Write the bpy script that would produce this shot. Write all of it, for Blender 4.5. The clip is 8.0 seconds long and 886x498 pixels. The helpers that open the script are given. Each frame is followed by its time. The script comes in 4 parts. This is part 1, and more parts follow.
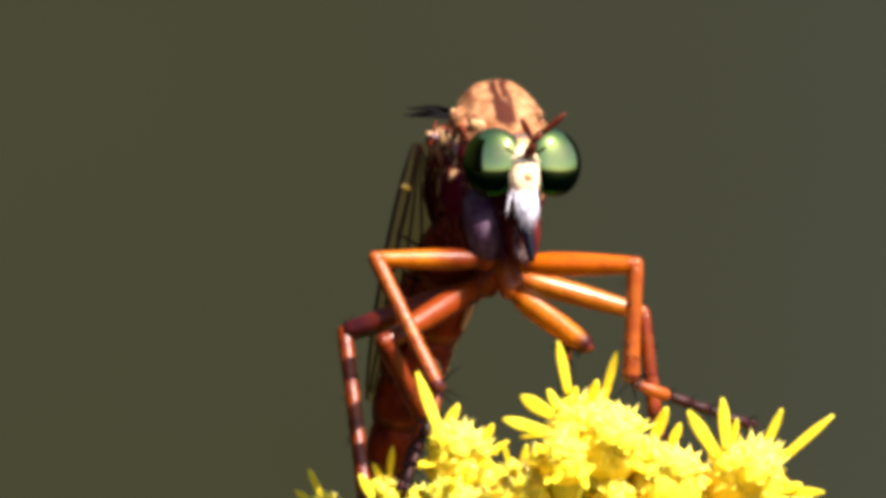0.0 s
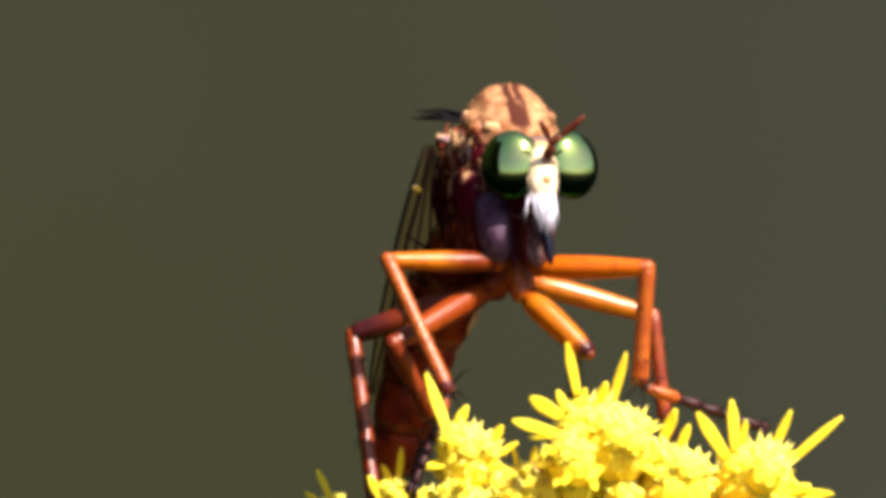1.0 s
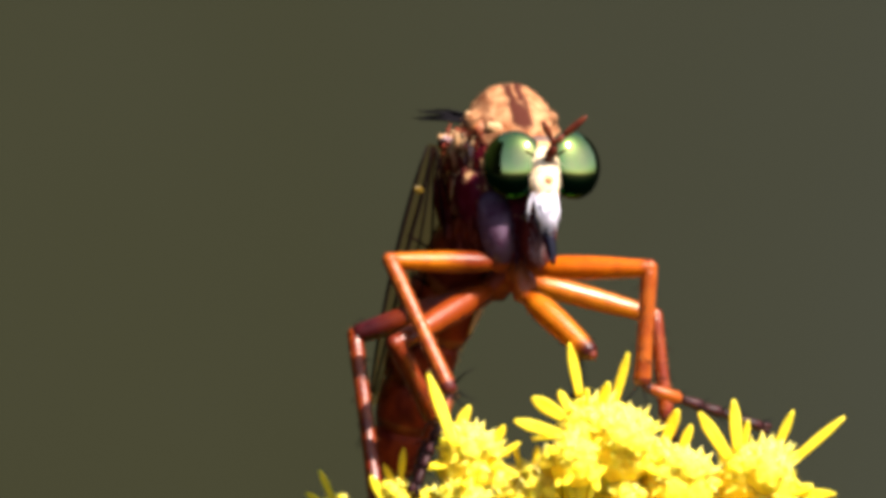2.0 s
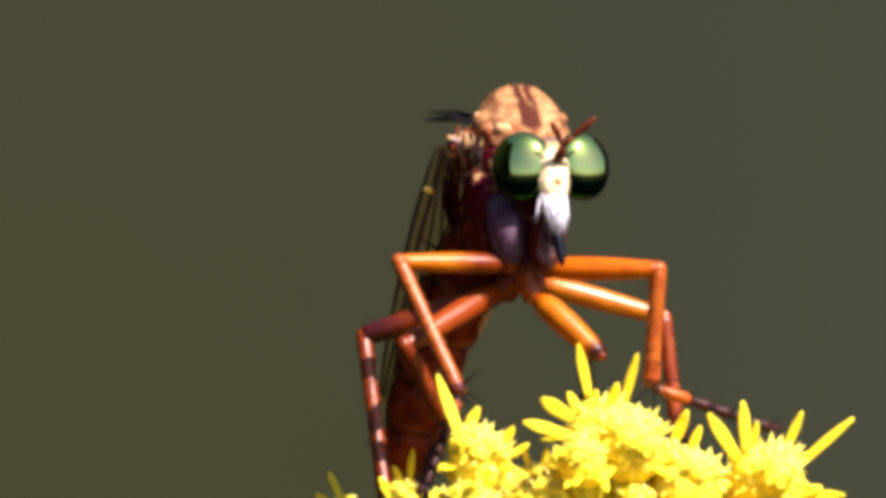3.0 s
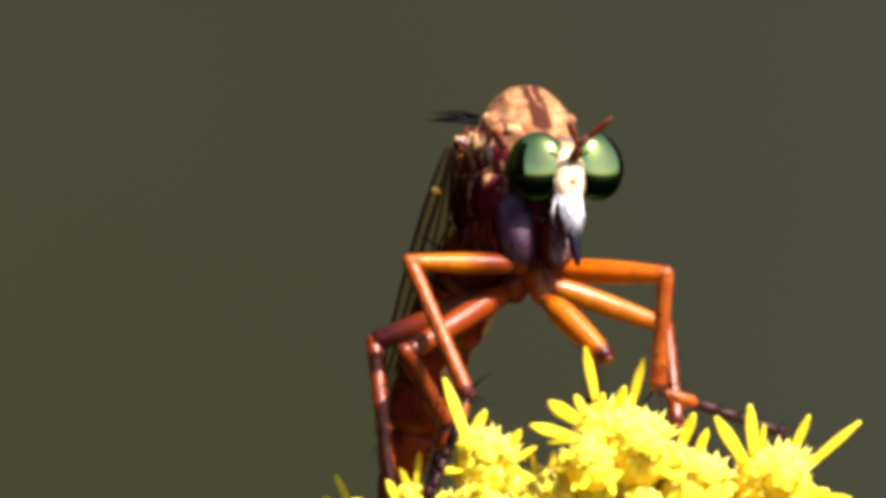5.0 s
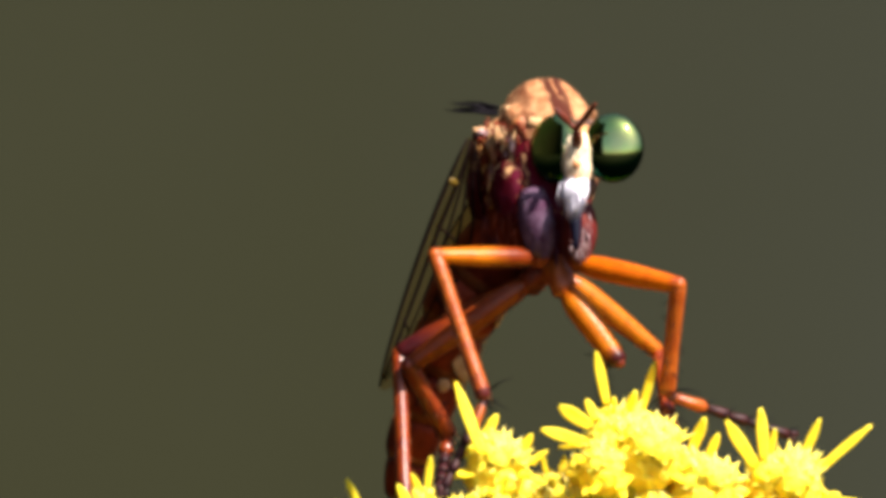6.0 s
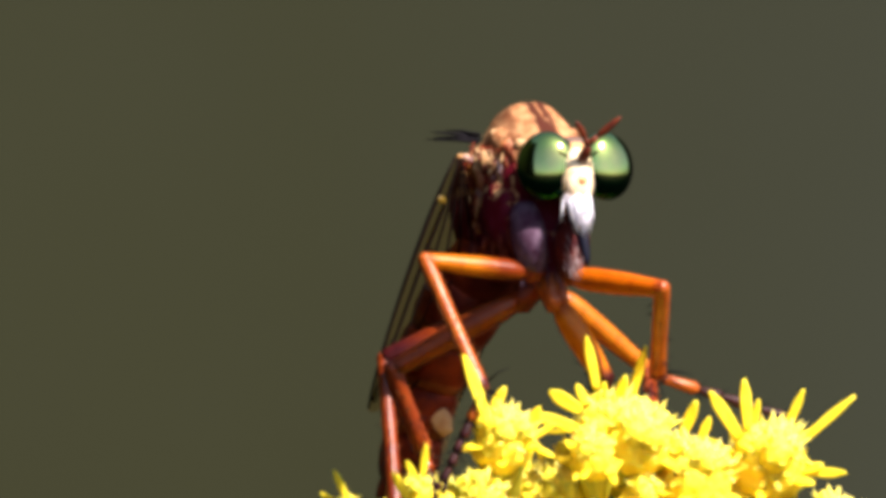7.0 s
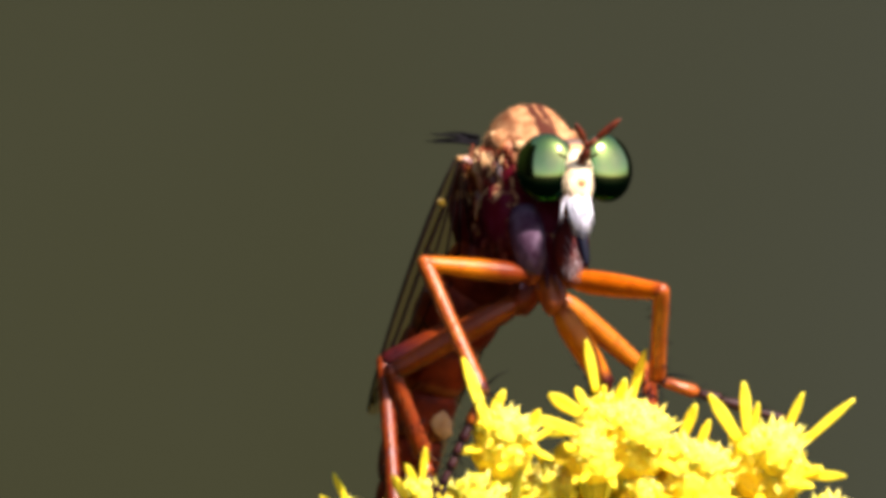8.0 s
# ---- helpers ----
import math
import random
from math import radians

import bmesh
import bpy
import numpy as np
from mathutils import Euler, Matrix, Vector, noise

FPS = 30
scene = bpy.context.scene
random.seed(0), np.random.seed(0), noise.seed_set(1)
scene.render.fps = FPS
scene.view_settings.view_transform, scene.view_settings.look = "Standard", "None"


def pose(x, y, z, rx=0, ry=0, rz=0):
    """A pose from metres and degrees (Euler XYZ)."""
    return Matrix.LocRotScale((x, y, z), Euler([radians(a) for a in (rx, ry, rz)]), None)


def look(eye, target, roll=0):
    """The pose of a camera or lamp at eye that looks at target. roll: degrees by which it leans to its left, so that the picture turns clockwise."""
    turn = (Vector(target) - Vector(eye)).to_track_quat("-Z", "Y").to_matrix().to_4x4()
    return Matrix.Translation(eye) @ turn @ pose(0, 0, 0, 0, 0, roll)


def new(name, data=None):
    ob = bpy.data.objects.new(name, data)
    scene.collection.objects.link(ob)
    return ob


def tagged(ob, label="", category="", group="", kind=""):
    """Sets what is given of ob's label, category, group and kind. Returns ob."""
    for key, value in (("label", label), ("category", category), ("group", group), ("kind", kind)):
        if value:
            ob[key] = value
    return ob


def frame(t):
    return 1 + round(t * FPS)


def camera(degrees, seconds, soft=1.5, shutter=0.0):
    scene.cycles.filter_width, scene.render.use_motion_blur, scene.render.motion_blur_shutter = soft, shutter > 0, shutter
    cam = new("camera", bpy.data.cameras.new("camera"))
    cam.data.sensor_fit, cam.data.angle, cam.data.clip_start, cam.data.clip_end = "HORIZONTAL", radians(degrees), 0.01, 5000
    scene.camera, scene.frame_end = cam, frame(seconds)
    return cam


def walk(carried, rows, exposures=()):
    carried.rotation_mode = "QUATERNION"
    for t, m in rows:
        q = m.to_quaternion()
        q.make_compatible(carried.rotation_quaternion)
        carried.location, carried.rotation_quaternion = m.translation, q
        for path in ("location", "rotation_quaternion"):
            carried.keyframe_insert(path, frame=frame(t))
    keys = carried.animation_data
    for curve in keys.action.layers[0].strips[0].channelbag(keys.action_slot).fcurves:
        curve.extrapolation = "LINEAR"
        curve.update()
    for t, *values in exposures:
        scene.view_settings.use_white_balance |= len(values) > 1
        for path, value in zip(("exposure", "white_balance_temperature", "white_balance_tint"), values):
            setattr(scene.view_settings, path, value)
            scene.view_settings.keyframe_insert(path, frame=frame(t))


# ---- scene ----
# One model unit is a fiftieth of a millimetre; the flowers stand 0.9 m above the ground.
U = 2e-5
HEIGHT = 0.9
REACH = 0.7186


def spot(x, y, z):
    """A place beside the flowers, in model units, as metres in the world."""
    return Vector((x * U, y * U, HEIGHT + z * U))


# ---- camera: a long lens that drifts a little in its holder ----
cam = camera(2.5, 8.0, soft=5.0)
SWAY = [(0.0, -43.5, -6.5), (0.1, -40, -6), (0.2, -34, -5), (0.3, -23, -3.5), (0.4, -22, -3), (0.5, -13, -1), (0.6, -13, -1.5), (0.7, -12, -2), (0.8, -18, -3),
        (0.9, -31, -4), (1.0, -27.5, -4), (1.2, -26, -4), (1.8, -24, -3.6), (2.5, -20, -3.2), (3.0, -7.6, -1.5), (3.5, 0, 0), (4.0, 0.5, 4.5), (4.5, 3, 4.2), (4.8, 4, 4.2),
        (5.3, 6, 4), (5.8, 8, 4), (5.9, -6, -5), (6.0, 24, 12), (6.1, 13, -2), (6.2, 7.5, -4.5), (6.3, 9.5, 11.5), (6.4, -17, 9), (6.5, 22, -10), (6.6, -1, 6), (6.7, -6, 5), (6.8, 1, 0),
        (7.0, 1, 0), (7.5, 3, 4), (8.0, 0, 5.5)]
TURN = 0.0015947
walk(cam, [(t, pose(0, -REACH, HEIGHT, 90 + b * TURN, 0, a * TURN)) for t, a, b in SWAY])

# ---- world and sun ----
TO_SUN = Vector((0.46, -0.44, 0.77)).normalized()
world = bpy.data.worlds.new("sky")
scene.world = world
world.use_nodes = True
wn = world.node_tree.nodes
sky = wn.new("ShaderNodeTexSky")
sky.sky_type, sky.sun_disc = "NISHITA", False
sky.dust_density = 2.0
sky.sun_elevation = math.asin(TO_SUN.z)
sky.sun_rotation = math.atan2(TO_SUN.x, TO_SUN.y)
wn["Background"].inputs["Strength"].default_value = 0.068
world.node_tree.links.new(sky.outputs[0], wn["Background"].inputs["Color"])
sun = new("sun", bpy.data.lights.new("sun", "SUN"))
sun.data.energy, sun.data.angle, sun.data.color = 5.0, radians(0.6), (1.0, 0.905, 0.81)
sun.matrix_world = look(TO_SUN * 5, (0, 0, 0))
scene.view_settings.exposure = 1.72


# ---- materials ----
def material(name, colour, second=None, size=0.0004, rough=0.5, metal=0.0, bump=0.0, fine=0.00006, contrast=0.5, sheen=0.0, through_light=0.0, coat=0.0, spec=0.5):
    """Two-tone surface: patches of two colours at one size, fine grain and relief at another."""
    m = bpy.data.materials.new(name)
    m.use_nodes = True
    n, l = m.node_tree.nodes, m.node_tree.links
    b = n["Principled BSDF"]
    co = n.new("ShaderNodeTexCoord")
    big, small = n.new("ShaderNodeTexNoise"), n.new("ShaderNodeTexNoise")
    big.inputs["Scale"].default_value, small.inputs["Scale"].default_value = 1 / size, 1 / fine
    big.inputs["Detail"].default_value = small.inputs["Detail"].default_value = 4
    l.new(co.outputs["Object"], big.inputs["Vector"])
    l.new(co.outputs["Object"], small.inputs["Vector"])
    ramp = n.new("ShaderNodeValToRGB")
    ramp.color_ramp.elements[0].position, ramp.color_ramp.elements[1].position = 0.5 - 0.3 * contrast, 0.5 + 0.3 * contrast
    ramp.color_ramp.elements[0].color = (*colour, 1)
    ramp.color_ramp.elements[1].color = (*(second or [c * 0.75 for c in colour]), 1)
    l.new(big.outputs["Fac"], ramp.inputs["Fac"])
    grain = n.new("ShaderNodeMix")
    grain.data_type, grain.blend_type = "RGBA", "MULTIPLY"
    grain.inputs["Factor"].default_value = 0.45
    tone = n.new("ShaderNodeValToRGB")
    tone.color_ramp.elements[0].position, tone.color_ramp.elements[1].position = 0.3, 0.7
    tone.color_ramp.elements[0].color, tone.color_ramp.elements[1].color = (0.6, 0.6, 0.6, 1), (1, 1, 1, 1)
    l.new(small.outputs["Fac"], tone.inputs["Fac"])
    l.new(ramp.outputs["Color"], grain.inputs["A"])
    l.new(tone.outputs["Color"], grain.inputs["B"])
    l.new(grain.outputs["Result"], b.inputs["Base Color"])
    b.inputs["Roughness"].default_value, b.inputs["Metallic"].default_value = rough, metal
    b.inputs["Sheen Weight"].default_value, b.inputs["Coat Weight"].default_value = sheen, coat
    b.inputs["Specular IOR Level"].default_value = spec
    if through_light:
        b.inputs["Subsurface Weight"].default_value = through_light
        b.inputs["Subsurface Radius"].default_value = (0.0016, 0.0012, 0.0003)
        b.inputs["Subsurface Scale"].default_value = 1.0
    if bump:
        r = n.new("ShaderNodeBump")
        r.inputs["Strength"].default_value, r.inputs["Distance"].default_value = bump, fine * 0.5
        l.new(small.outputs["Fac"], r.inputs["Height"])
        l.new(r.outputs["Normal"], b.inputs["Normal"])
    return m


def woods_material():
    """Foliage too far out of focus to show a leaf: olive, greyer to one side."""
    m = material("far_foliage", (0.0240, 0.0250, 0.0126), (0.0276, 0.0300, 0.0218), 1.8, 1.0, fine=4.0, contrast=1.6, spec=0.0)
    n, l = m.node_tree.nodes, m.node_tree.links
    ramp = n["Color Ramp"]
    patches = ramp.inputs["Fac"].links[0].from_socket
    xyz, side, both = n.new("ShaderNodeSeparateXYZ"), n.new("ShaderNodeMapRange"), n.new("ShaderNodeMath")
    l.new(n["Texture Coordinate"].outputs["Object"], xyz.inputs[0])
    side.inputs["From Min"].default_value, side.inputs["From Max"].default_value = -0.2, 0.9
    side.inputs["To Min"].default_value, side.inputs["To Max"].default_value = -0.25, 0.45
    l.new(xyz.outputs["X"], side.inputs["Value"])
    l.new(patches, both.inputs[0])
    l.new(side.outputs[0], both.inputs[1])
    l.new(both.outputs[0], ramp.inputs["Fac"])
    return m


def thigh_material(long, stops, gloss):
    """Glossy chitin tinted from hip to knee, painted shade included; stops are (share of the length, colour)."""
    m = material("thigh_chitin", (1, 1, 1), (0.66, 0.48, 0.5), 0.0005, 0.30, bump=0.5, contrast=0.8, spec=gloss)
    n, l = m.node_tree.nodes, m.node_tree.links
    b = n["Principled BSDF"]
    grain = b.inputs["Base Color"].links[0].from_socket
    xyz, share, along, mix = n.new("ShaderNodeSeparateXYZ"), n.new("ShaderNodeMath"), n.new("ShaderNodeValToRGB"), n.new("ShaderNodeMix")
    l.new(n["Texture Coordinate"].outputs["Object"], xyz.inputs[0])
    share.operation = "DIVIDE"
    share.inputs[1].default_value = long * U
    l.new(xyz.outputs["Z"], share.inputs[0])
    l.new(share.outputs[0], along.inputs["Fac"])
    points = along.color_ramp.elements
    for k, (place, colour) in enumerate(stops):
        e = points[k] if k < 2 else points.new(place)
        e.position, e.color = place, (*colour, 1)
    mix.data_type, mix.blend_type = "RGBA", "MULTIPLY"
    mix.inputs["Factor"].default_value = 1.0
    l.new(along.outputs["Color"], mix.inputs["A"])
    l.new(grain, mix.inputs["B"])
    l.new(mix.outputs["Result"], b.inputs["Base Color"])
    return m


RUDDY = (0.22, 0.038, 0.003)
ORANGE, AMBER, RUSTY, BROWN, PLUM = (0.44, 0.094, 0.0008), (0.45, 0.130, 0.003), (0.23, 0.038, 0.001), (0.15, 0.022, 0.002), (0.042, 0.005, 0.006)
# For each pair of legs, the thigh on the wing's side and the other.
# Wing-side thighs have the body's shade painted in, besides their own dark knees.
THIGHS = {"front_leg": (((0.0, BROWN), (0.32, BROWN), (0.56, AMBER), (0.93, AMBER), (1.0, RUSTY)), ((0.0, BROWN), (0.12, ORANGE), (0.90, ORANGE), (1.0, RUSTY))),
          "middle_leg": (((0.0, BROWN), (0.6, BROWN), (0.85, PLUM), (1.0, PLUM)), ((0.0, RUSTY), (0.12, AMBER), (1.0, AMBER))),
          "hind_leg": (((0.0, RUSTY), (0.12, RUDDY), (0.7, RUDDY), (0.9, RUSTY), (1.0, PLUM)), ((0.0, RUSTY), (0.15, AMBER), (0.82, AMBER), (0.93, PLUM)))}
TIBIA = material("red_brown_chitin", (0.20, 0.030, 0.002), (0.11, 0.010, 0.002), 0.0006, 0.27, bump=0.5, spec=0.42)
FRONT_TIBIA = material("orange_brown_chitin", (0.32, 0.072, 0.008), (0.21, 0.032, 0.005), 0.0006, 0.30, bump=0.5, spec=0.27)
HIND_TIBIA = material("brown_chitin", (0.19, 0.028, 0.003), (0.10, 0.010, 0.003), 0.0006, 0.32, bump=0.5, spec=0.3)
GOLD_HAIR = material("gold_hair", (0.36, 0.13, 0.03), (0.26, 0.08, 0.02), 0.0004, 0.6)
TARSUS = material("dark_chitin", (0.036, 0.005, 0.006), (0.013, 0.003, 0.005), 0.0004, 0.5, bump=0.3, spec=0.18)
TIP = material("dark_thigh_tip", (0.12, 0.014, 0.008), (0.055, 0.006, 0.006), 0.0006, 0.45, bump=0.3, spec=0.25)
COXA = material("brown_coxa_chitin", (0.18, 0.022, 0.003), (0.09, 0.008, 0.002), 0.0008, 0.45, bump=0.2, spec=0.2)
BRISTLE = material("black_bristle", (0.005, 0.004, 0.006), None, 0.0004, 0.75, spec=0.05)
SKIN = material("abdomen_chitin", (0.20, 0.024, 0.004), (0.060, 0.004, 0.002), 0.0008, 0.5, bump=0.5, contrast=0.6, spec=0.10)
BAND = material("pale_abdomen_band", (0.24, 0.065, 0.018), (0.09, 0.013, 0.004), 0.0008, 0.5, bump=0.2, spec=0.15)
FACE = material("pale_face_dust", (0.84, 0.67, 0.46), (0.74, 0.50, 0.29), 0.0006, 0.7, bump=0.3, sheen=0.3)
VERTEX = material("tan_head_dust", (0.55, 0.27, 0.10), (0.40, 0.16, 0.06), 0.0005, 0.6, bump=0.3)
BACKHEAD = material("dark_head_back", (0.07, 0.03, 0.02), (0.12, 0.05, 0.03), 0.0006, 0.6, bump=0.3)
WHITE_HAIR = material("white_hair", (0.78, 0.75, 0.84), (0.68, 0.63, 0.75), 0.0006, 0.45)
DUSTED = material("lilac_dusted_coxa", (0.115, 0.072, 0.112), (0.045, 0.016, 0.036), 0.0006, 0.9, bump=0.9, contrast=0.5, spec=0.04)
DARK_COXA = material("dark_red_coxa", (0.105, 0.010, 0.006), (0.040, 0.004, 0.008), 0.0006, 0.6, bump=0.6, spec=0.15)
LILAC_HAIR = material("lilac_hair", (0.18, 0.125, 0.17), (0.11, 0.065, 0.095), 0.0004, 0.7)
PEACH = material("peach_face_boss", (0.62, 0.28, 0.11), (0.50, 0.20, 0.07), 0.0003, 0.7, bump=0.3)
ANTENNA = material("rust_antenna", (0.125, 0.020, 0.006), (0.07, 0.010, 0.005), 0.0004, 0.5, bump=0.3, spec=0.2)
BEAK = material("blue_black_beak", (0.0025, 0.0016, 0.010), (0.002, 0.001, 0.005), 0.0005, 0.28, spec=0.25)
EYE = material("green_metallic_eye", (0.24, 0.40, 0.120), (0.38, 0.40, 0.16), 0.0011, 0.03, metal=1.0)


def eye_shade(m):
    """Shade is painted into the green along the rim of the eye and on its lowest part."""
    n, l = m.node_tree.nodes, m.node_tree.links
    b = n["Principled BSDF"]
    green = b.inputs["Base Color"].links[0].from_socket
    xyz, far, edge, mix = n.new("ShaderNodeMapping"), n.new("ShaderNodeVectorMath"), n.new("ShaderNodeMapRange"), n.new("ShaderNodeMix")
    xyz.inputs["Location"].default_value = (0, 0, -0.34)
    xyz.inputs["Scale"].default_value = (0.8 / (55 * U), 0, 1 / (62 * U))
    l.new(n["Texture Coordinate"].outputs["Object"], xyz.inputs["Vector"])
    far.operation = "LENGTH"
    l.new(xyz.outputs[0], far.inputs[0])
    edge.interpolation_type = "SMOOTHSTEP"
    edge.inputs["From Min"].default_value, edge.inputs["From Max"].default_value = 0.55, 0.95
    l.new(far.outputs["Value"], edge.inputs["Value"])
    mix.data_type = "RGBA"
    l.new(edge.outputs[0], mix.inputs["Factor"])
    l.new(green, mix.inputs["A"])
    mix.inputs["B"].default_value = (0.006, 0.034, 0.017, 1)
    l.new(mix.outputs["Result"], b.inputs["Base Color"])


eye_shade(EYE)
VEIN = material("dark_wing_vein", (0.007, 0.003, 0.003), None, 0.0006, 0.8, spec=0.05)
SPOT = material("yellow_vein_spot", (0.16, 0.095, 0.006), None, 0.0006, 0.5)
PETAL = material("yellow_petal", (0.94, 0.69, 0.028), (0.93, 0.61, 0.014), 0.0008, 0.6, bump=0.3, through_light=0.42, fine=0.00012, spec=0.15)
FLORET = material("yellow_floret", (0.94, 0.71, 0.050), (0.93, 0.64, 0.028), 0.0006, 0.6, bump=0.4, through_light=0.62, spec=0.15)
BRACT = material("green_bract", (0.42, 0.39, 0.026), (0.56, 0.46, 0.026), 0.0010, 0.5, bump=0.3, through_light=0.5)
STEM = material("green_stem", (0.12, 0.16, 0.03), (0.16, 0.15, 0.04), 0.002, 0.6, bump=0.3, fine=0.0002)
GRASS = material("meadow_grass", (0.006, 0.007, 0.003), (0.0045, 0.0055, 0.0022), 3.0, 0.95, fine=0.2, spec=0.1)
WOODS = woods_material()


def thorax_material():
    """Tan dust on the back with a brown middle stripe and side bars; dark plum flanks with pale patches."""
    m = material("thorax_dust", (0.43, 0.225, 0.110), (0.19, 0.060, 0.022), 0.00034, 0.85, bump=0.8, contrast=0.6, spec=0.04)
    n, l = m.node_tree.nodes, m.node_tree.links
    b = n["Principled BSDF"]
    upper = b.inputs["Base Color"].links[0].from_socket
    co = n["Texture Coordinate"]
    xyz = n.new("ShaderNodeSeparateXYZ")
    l.new(co.outputs["Object"], xyz.inputs[0])

    def calc(kind, a, c, d=None):
        q = n.new("ShaderNodeMath")
        q.operation = kind
        for i, v in enumerate((a, c, d)):
            if v is None:
                continue
            if isinstance(v, (int, float)):
                q.inputs[i].default_value = v
            else:
                l.new(v, q.inputs[i])
        return q.outputs[0]

    def step(v, low, high):
        q = n.new("ShaderNodeMapRange")
        q.interpolation_type = "SMOOTHSTEP"
        q.inputs["From Min"].default_value, q.inputs["From Max"].default_value = low, high
        l.new(v, q.inputs["Value"])
        return q.outputs[0]

    def blend(f, a, c):
        q = n.new("ShaderNodeMix")
        q.data_type = "RGBA"
        l.new(f, q.inputs["Factor"])
        for k, v in (("A", a), ("B", c)):
            if isinstance(v, tuple):
                q.inputs[k].default_value = v
            else:
                l.new(v, q.inputs[k])
        return q.outputs["Result"]

    wob = n.new("ShaderNodeTexNoise")
    wob.inputs["Scale"].default_value, wob.inputs["Detail"].default_value = 1500, 3
    l.new(co.outputs["Object"], wob.inputs["Vector"])
    sway = calc("MULTIPLY_ADD", wob.outputs["Fac"], 0.0012, -0.0006)
    # middle stripe, twice divided, and a side bar each
    slant = calc("MULTIPLY_ADD", xyz.outputs["Z"], 0.3, -49 * U)
    away = calc("ABSOLUTE", calc("ADD", xyz.outputs["X"], calc("ADD", calc("MULTIPLY", sway, 0.45), slant)), 0.0)
    stripe = calc("SUBTRACT", 1.0, step(away, 11 * U, 23 * U))
    split = calc("SUBTRACT", 1.0, step(away, 1 * U, 4 * U))
    split = calc("MULTIPLY", split, step(xyz.outputs["Z"], 112 * U, 132 * U))
    stripe = calc("MULTIPLY", stripe, calc("SUBTRACT", 1.0, calc("MULTIPLY", split, 0.8)))
    stripe = calc("MULTIPLY", calc("MULTIPLY", stripe, step(calc("SUBTRACT", xyz.outputs["Z"], calc("MULTIPLY", away, 0.5)), 58 * U, 76 * U)), step(wob.outputs["Fac"], 0.10, 0.42))
    bar = calc("SUBTRACT", 1.0, step(calc("ABSOLUTE", calc("ADD", away, calc("ADD", sway, -62 * U)), 0.0), 8 * U, 20 * U))
    bar = calc("MULTIPLY", bar, 0.45)
    dark = calc("MAXIMUM", stripe, bar)
    back = blend(dark, upper, (0.050, 0.014, 0.009, 1))
    # flanks: plum with lilac and cream patches
    patch = n.new("ShaderNodeTexNoise")
    patch.inputs["Scale"].default_value, patch.inputs["Detail"].default_value = 1100, 2
    l.new(co.outputs["Object"], patch.inputs["Vector"])
    spots = n.new("ShaderNodeTexNoise")
    spots.inputs["Scale"].default_value, spots.inputs["Detail"].default_value = 1900, 1.5
    l.new(co.outputs["Object"], spots.inputs["Vector"])
    plum = blend(step(patch.outputs["Fac"], 0.48, 0.64), (0.060, 0.0020, 0.007, 1), (0.085, 0.009, 0.022, 1))
    line = calc("ADD", calc("ADD", xyz.outputs["Z"], sway), calc("MULTIPLY", xyz.outputs["X"], 0.5))
    cream = calc("MULTIPLY", step(line, -95 * U, -60 * U), step(spots.outputs["Fac"], 0.51, 0.62))
    plum = blend(cream, plum, (0.40, 0.23, 0.11, 1))
    l.new(blend(step(line, 12 * U, 26 * U), plum, back), b.inputs["Base Color"])
    return m


THORAX = thorax_material()
PALE = material("cream_plate_dust", (0.50, 0.31, 0.15), (0.36, 0.17, 0.06), 0.0005, 0.65, bump=0.5)
RUST = material("rust_plate_dust", (0.30, 0.10, 0.022), (0.19, 0.055, 0.015), 0.0005, 0.6, bump=0.5)
LILAC = material("lilac_plate_dust", (0.34, 0.24, 0.26), (0.20, 0.10, 0.10), 0.0004, 0.65, bump=0.5)


def wing_material():
    """Clear amber film: light goes through it, a little is mirrored."""
    m = bpy.data.materials.new("amber_wing_film")
    m.use_nodes = True
    n, l = m.node_tree.nodes, m.node_tree.links
    n.remove(n["Principled BSDF"])
    clear, gloss, mix = n.new("ShaderNodeBsdfTransparent"), n.new("ShaderNodeBsdfGlossy"), n.new("ShaderNodeMixShader")
    grain = n.new("ShaderNodeTexNoise")
    grain.inputs["Scale"].default_value = 3000
    ramp = n.new("ShaderNodeValToRGB")
    ramp.color_ramp.elements[0].color, ramp.color_ramp.elements[1].color = (0.80, 0.58, 0.32, 1), (0.94, 0.82, 0.60, 1)
    l.new(grain.outputs["Fac"], ramp.inputs["Fac"])
    l.new(ramp.outputs["Color"], clear.inputs["Color"])
    gloss.inputs["Roughness"].default_value, gloss.inputs["Color"].default_value = 0.3, (0.4, 0.24, 0.12, 1)
    mix.inputs["Fac"].default_value = 0.015
    glow, both = n.new("ShaderNodeBsdfTranslucent"), n.new("ShaderNodeMixShader")
    glow.inputs["Color"].default_value = (0.34, 0.10, 0.02, 1)
    both.inputs["Fac"].default_value = 0.05
    l.new(clear.outputs[0], both.inputs[1])
    l.new(glow.outputs[0], both.inputs[2])
    l.new(both.outputs[0], mix.inputs[1])
    l.new(gloss.outputs[0], mix.inputs[2])
    l.new(mix.outputs[0], n["Material Output"].inputs["Surface"])
    return m


FILM = wing_material()


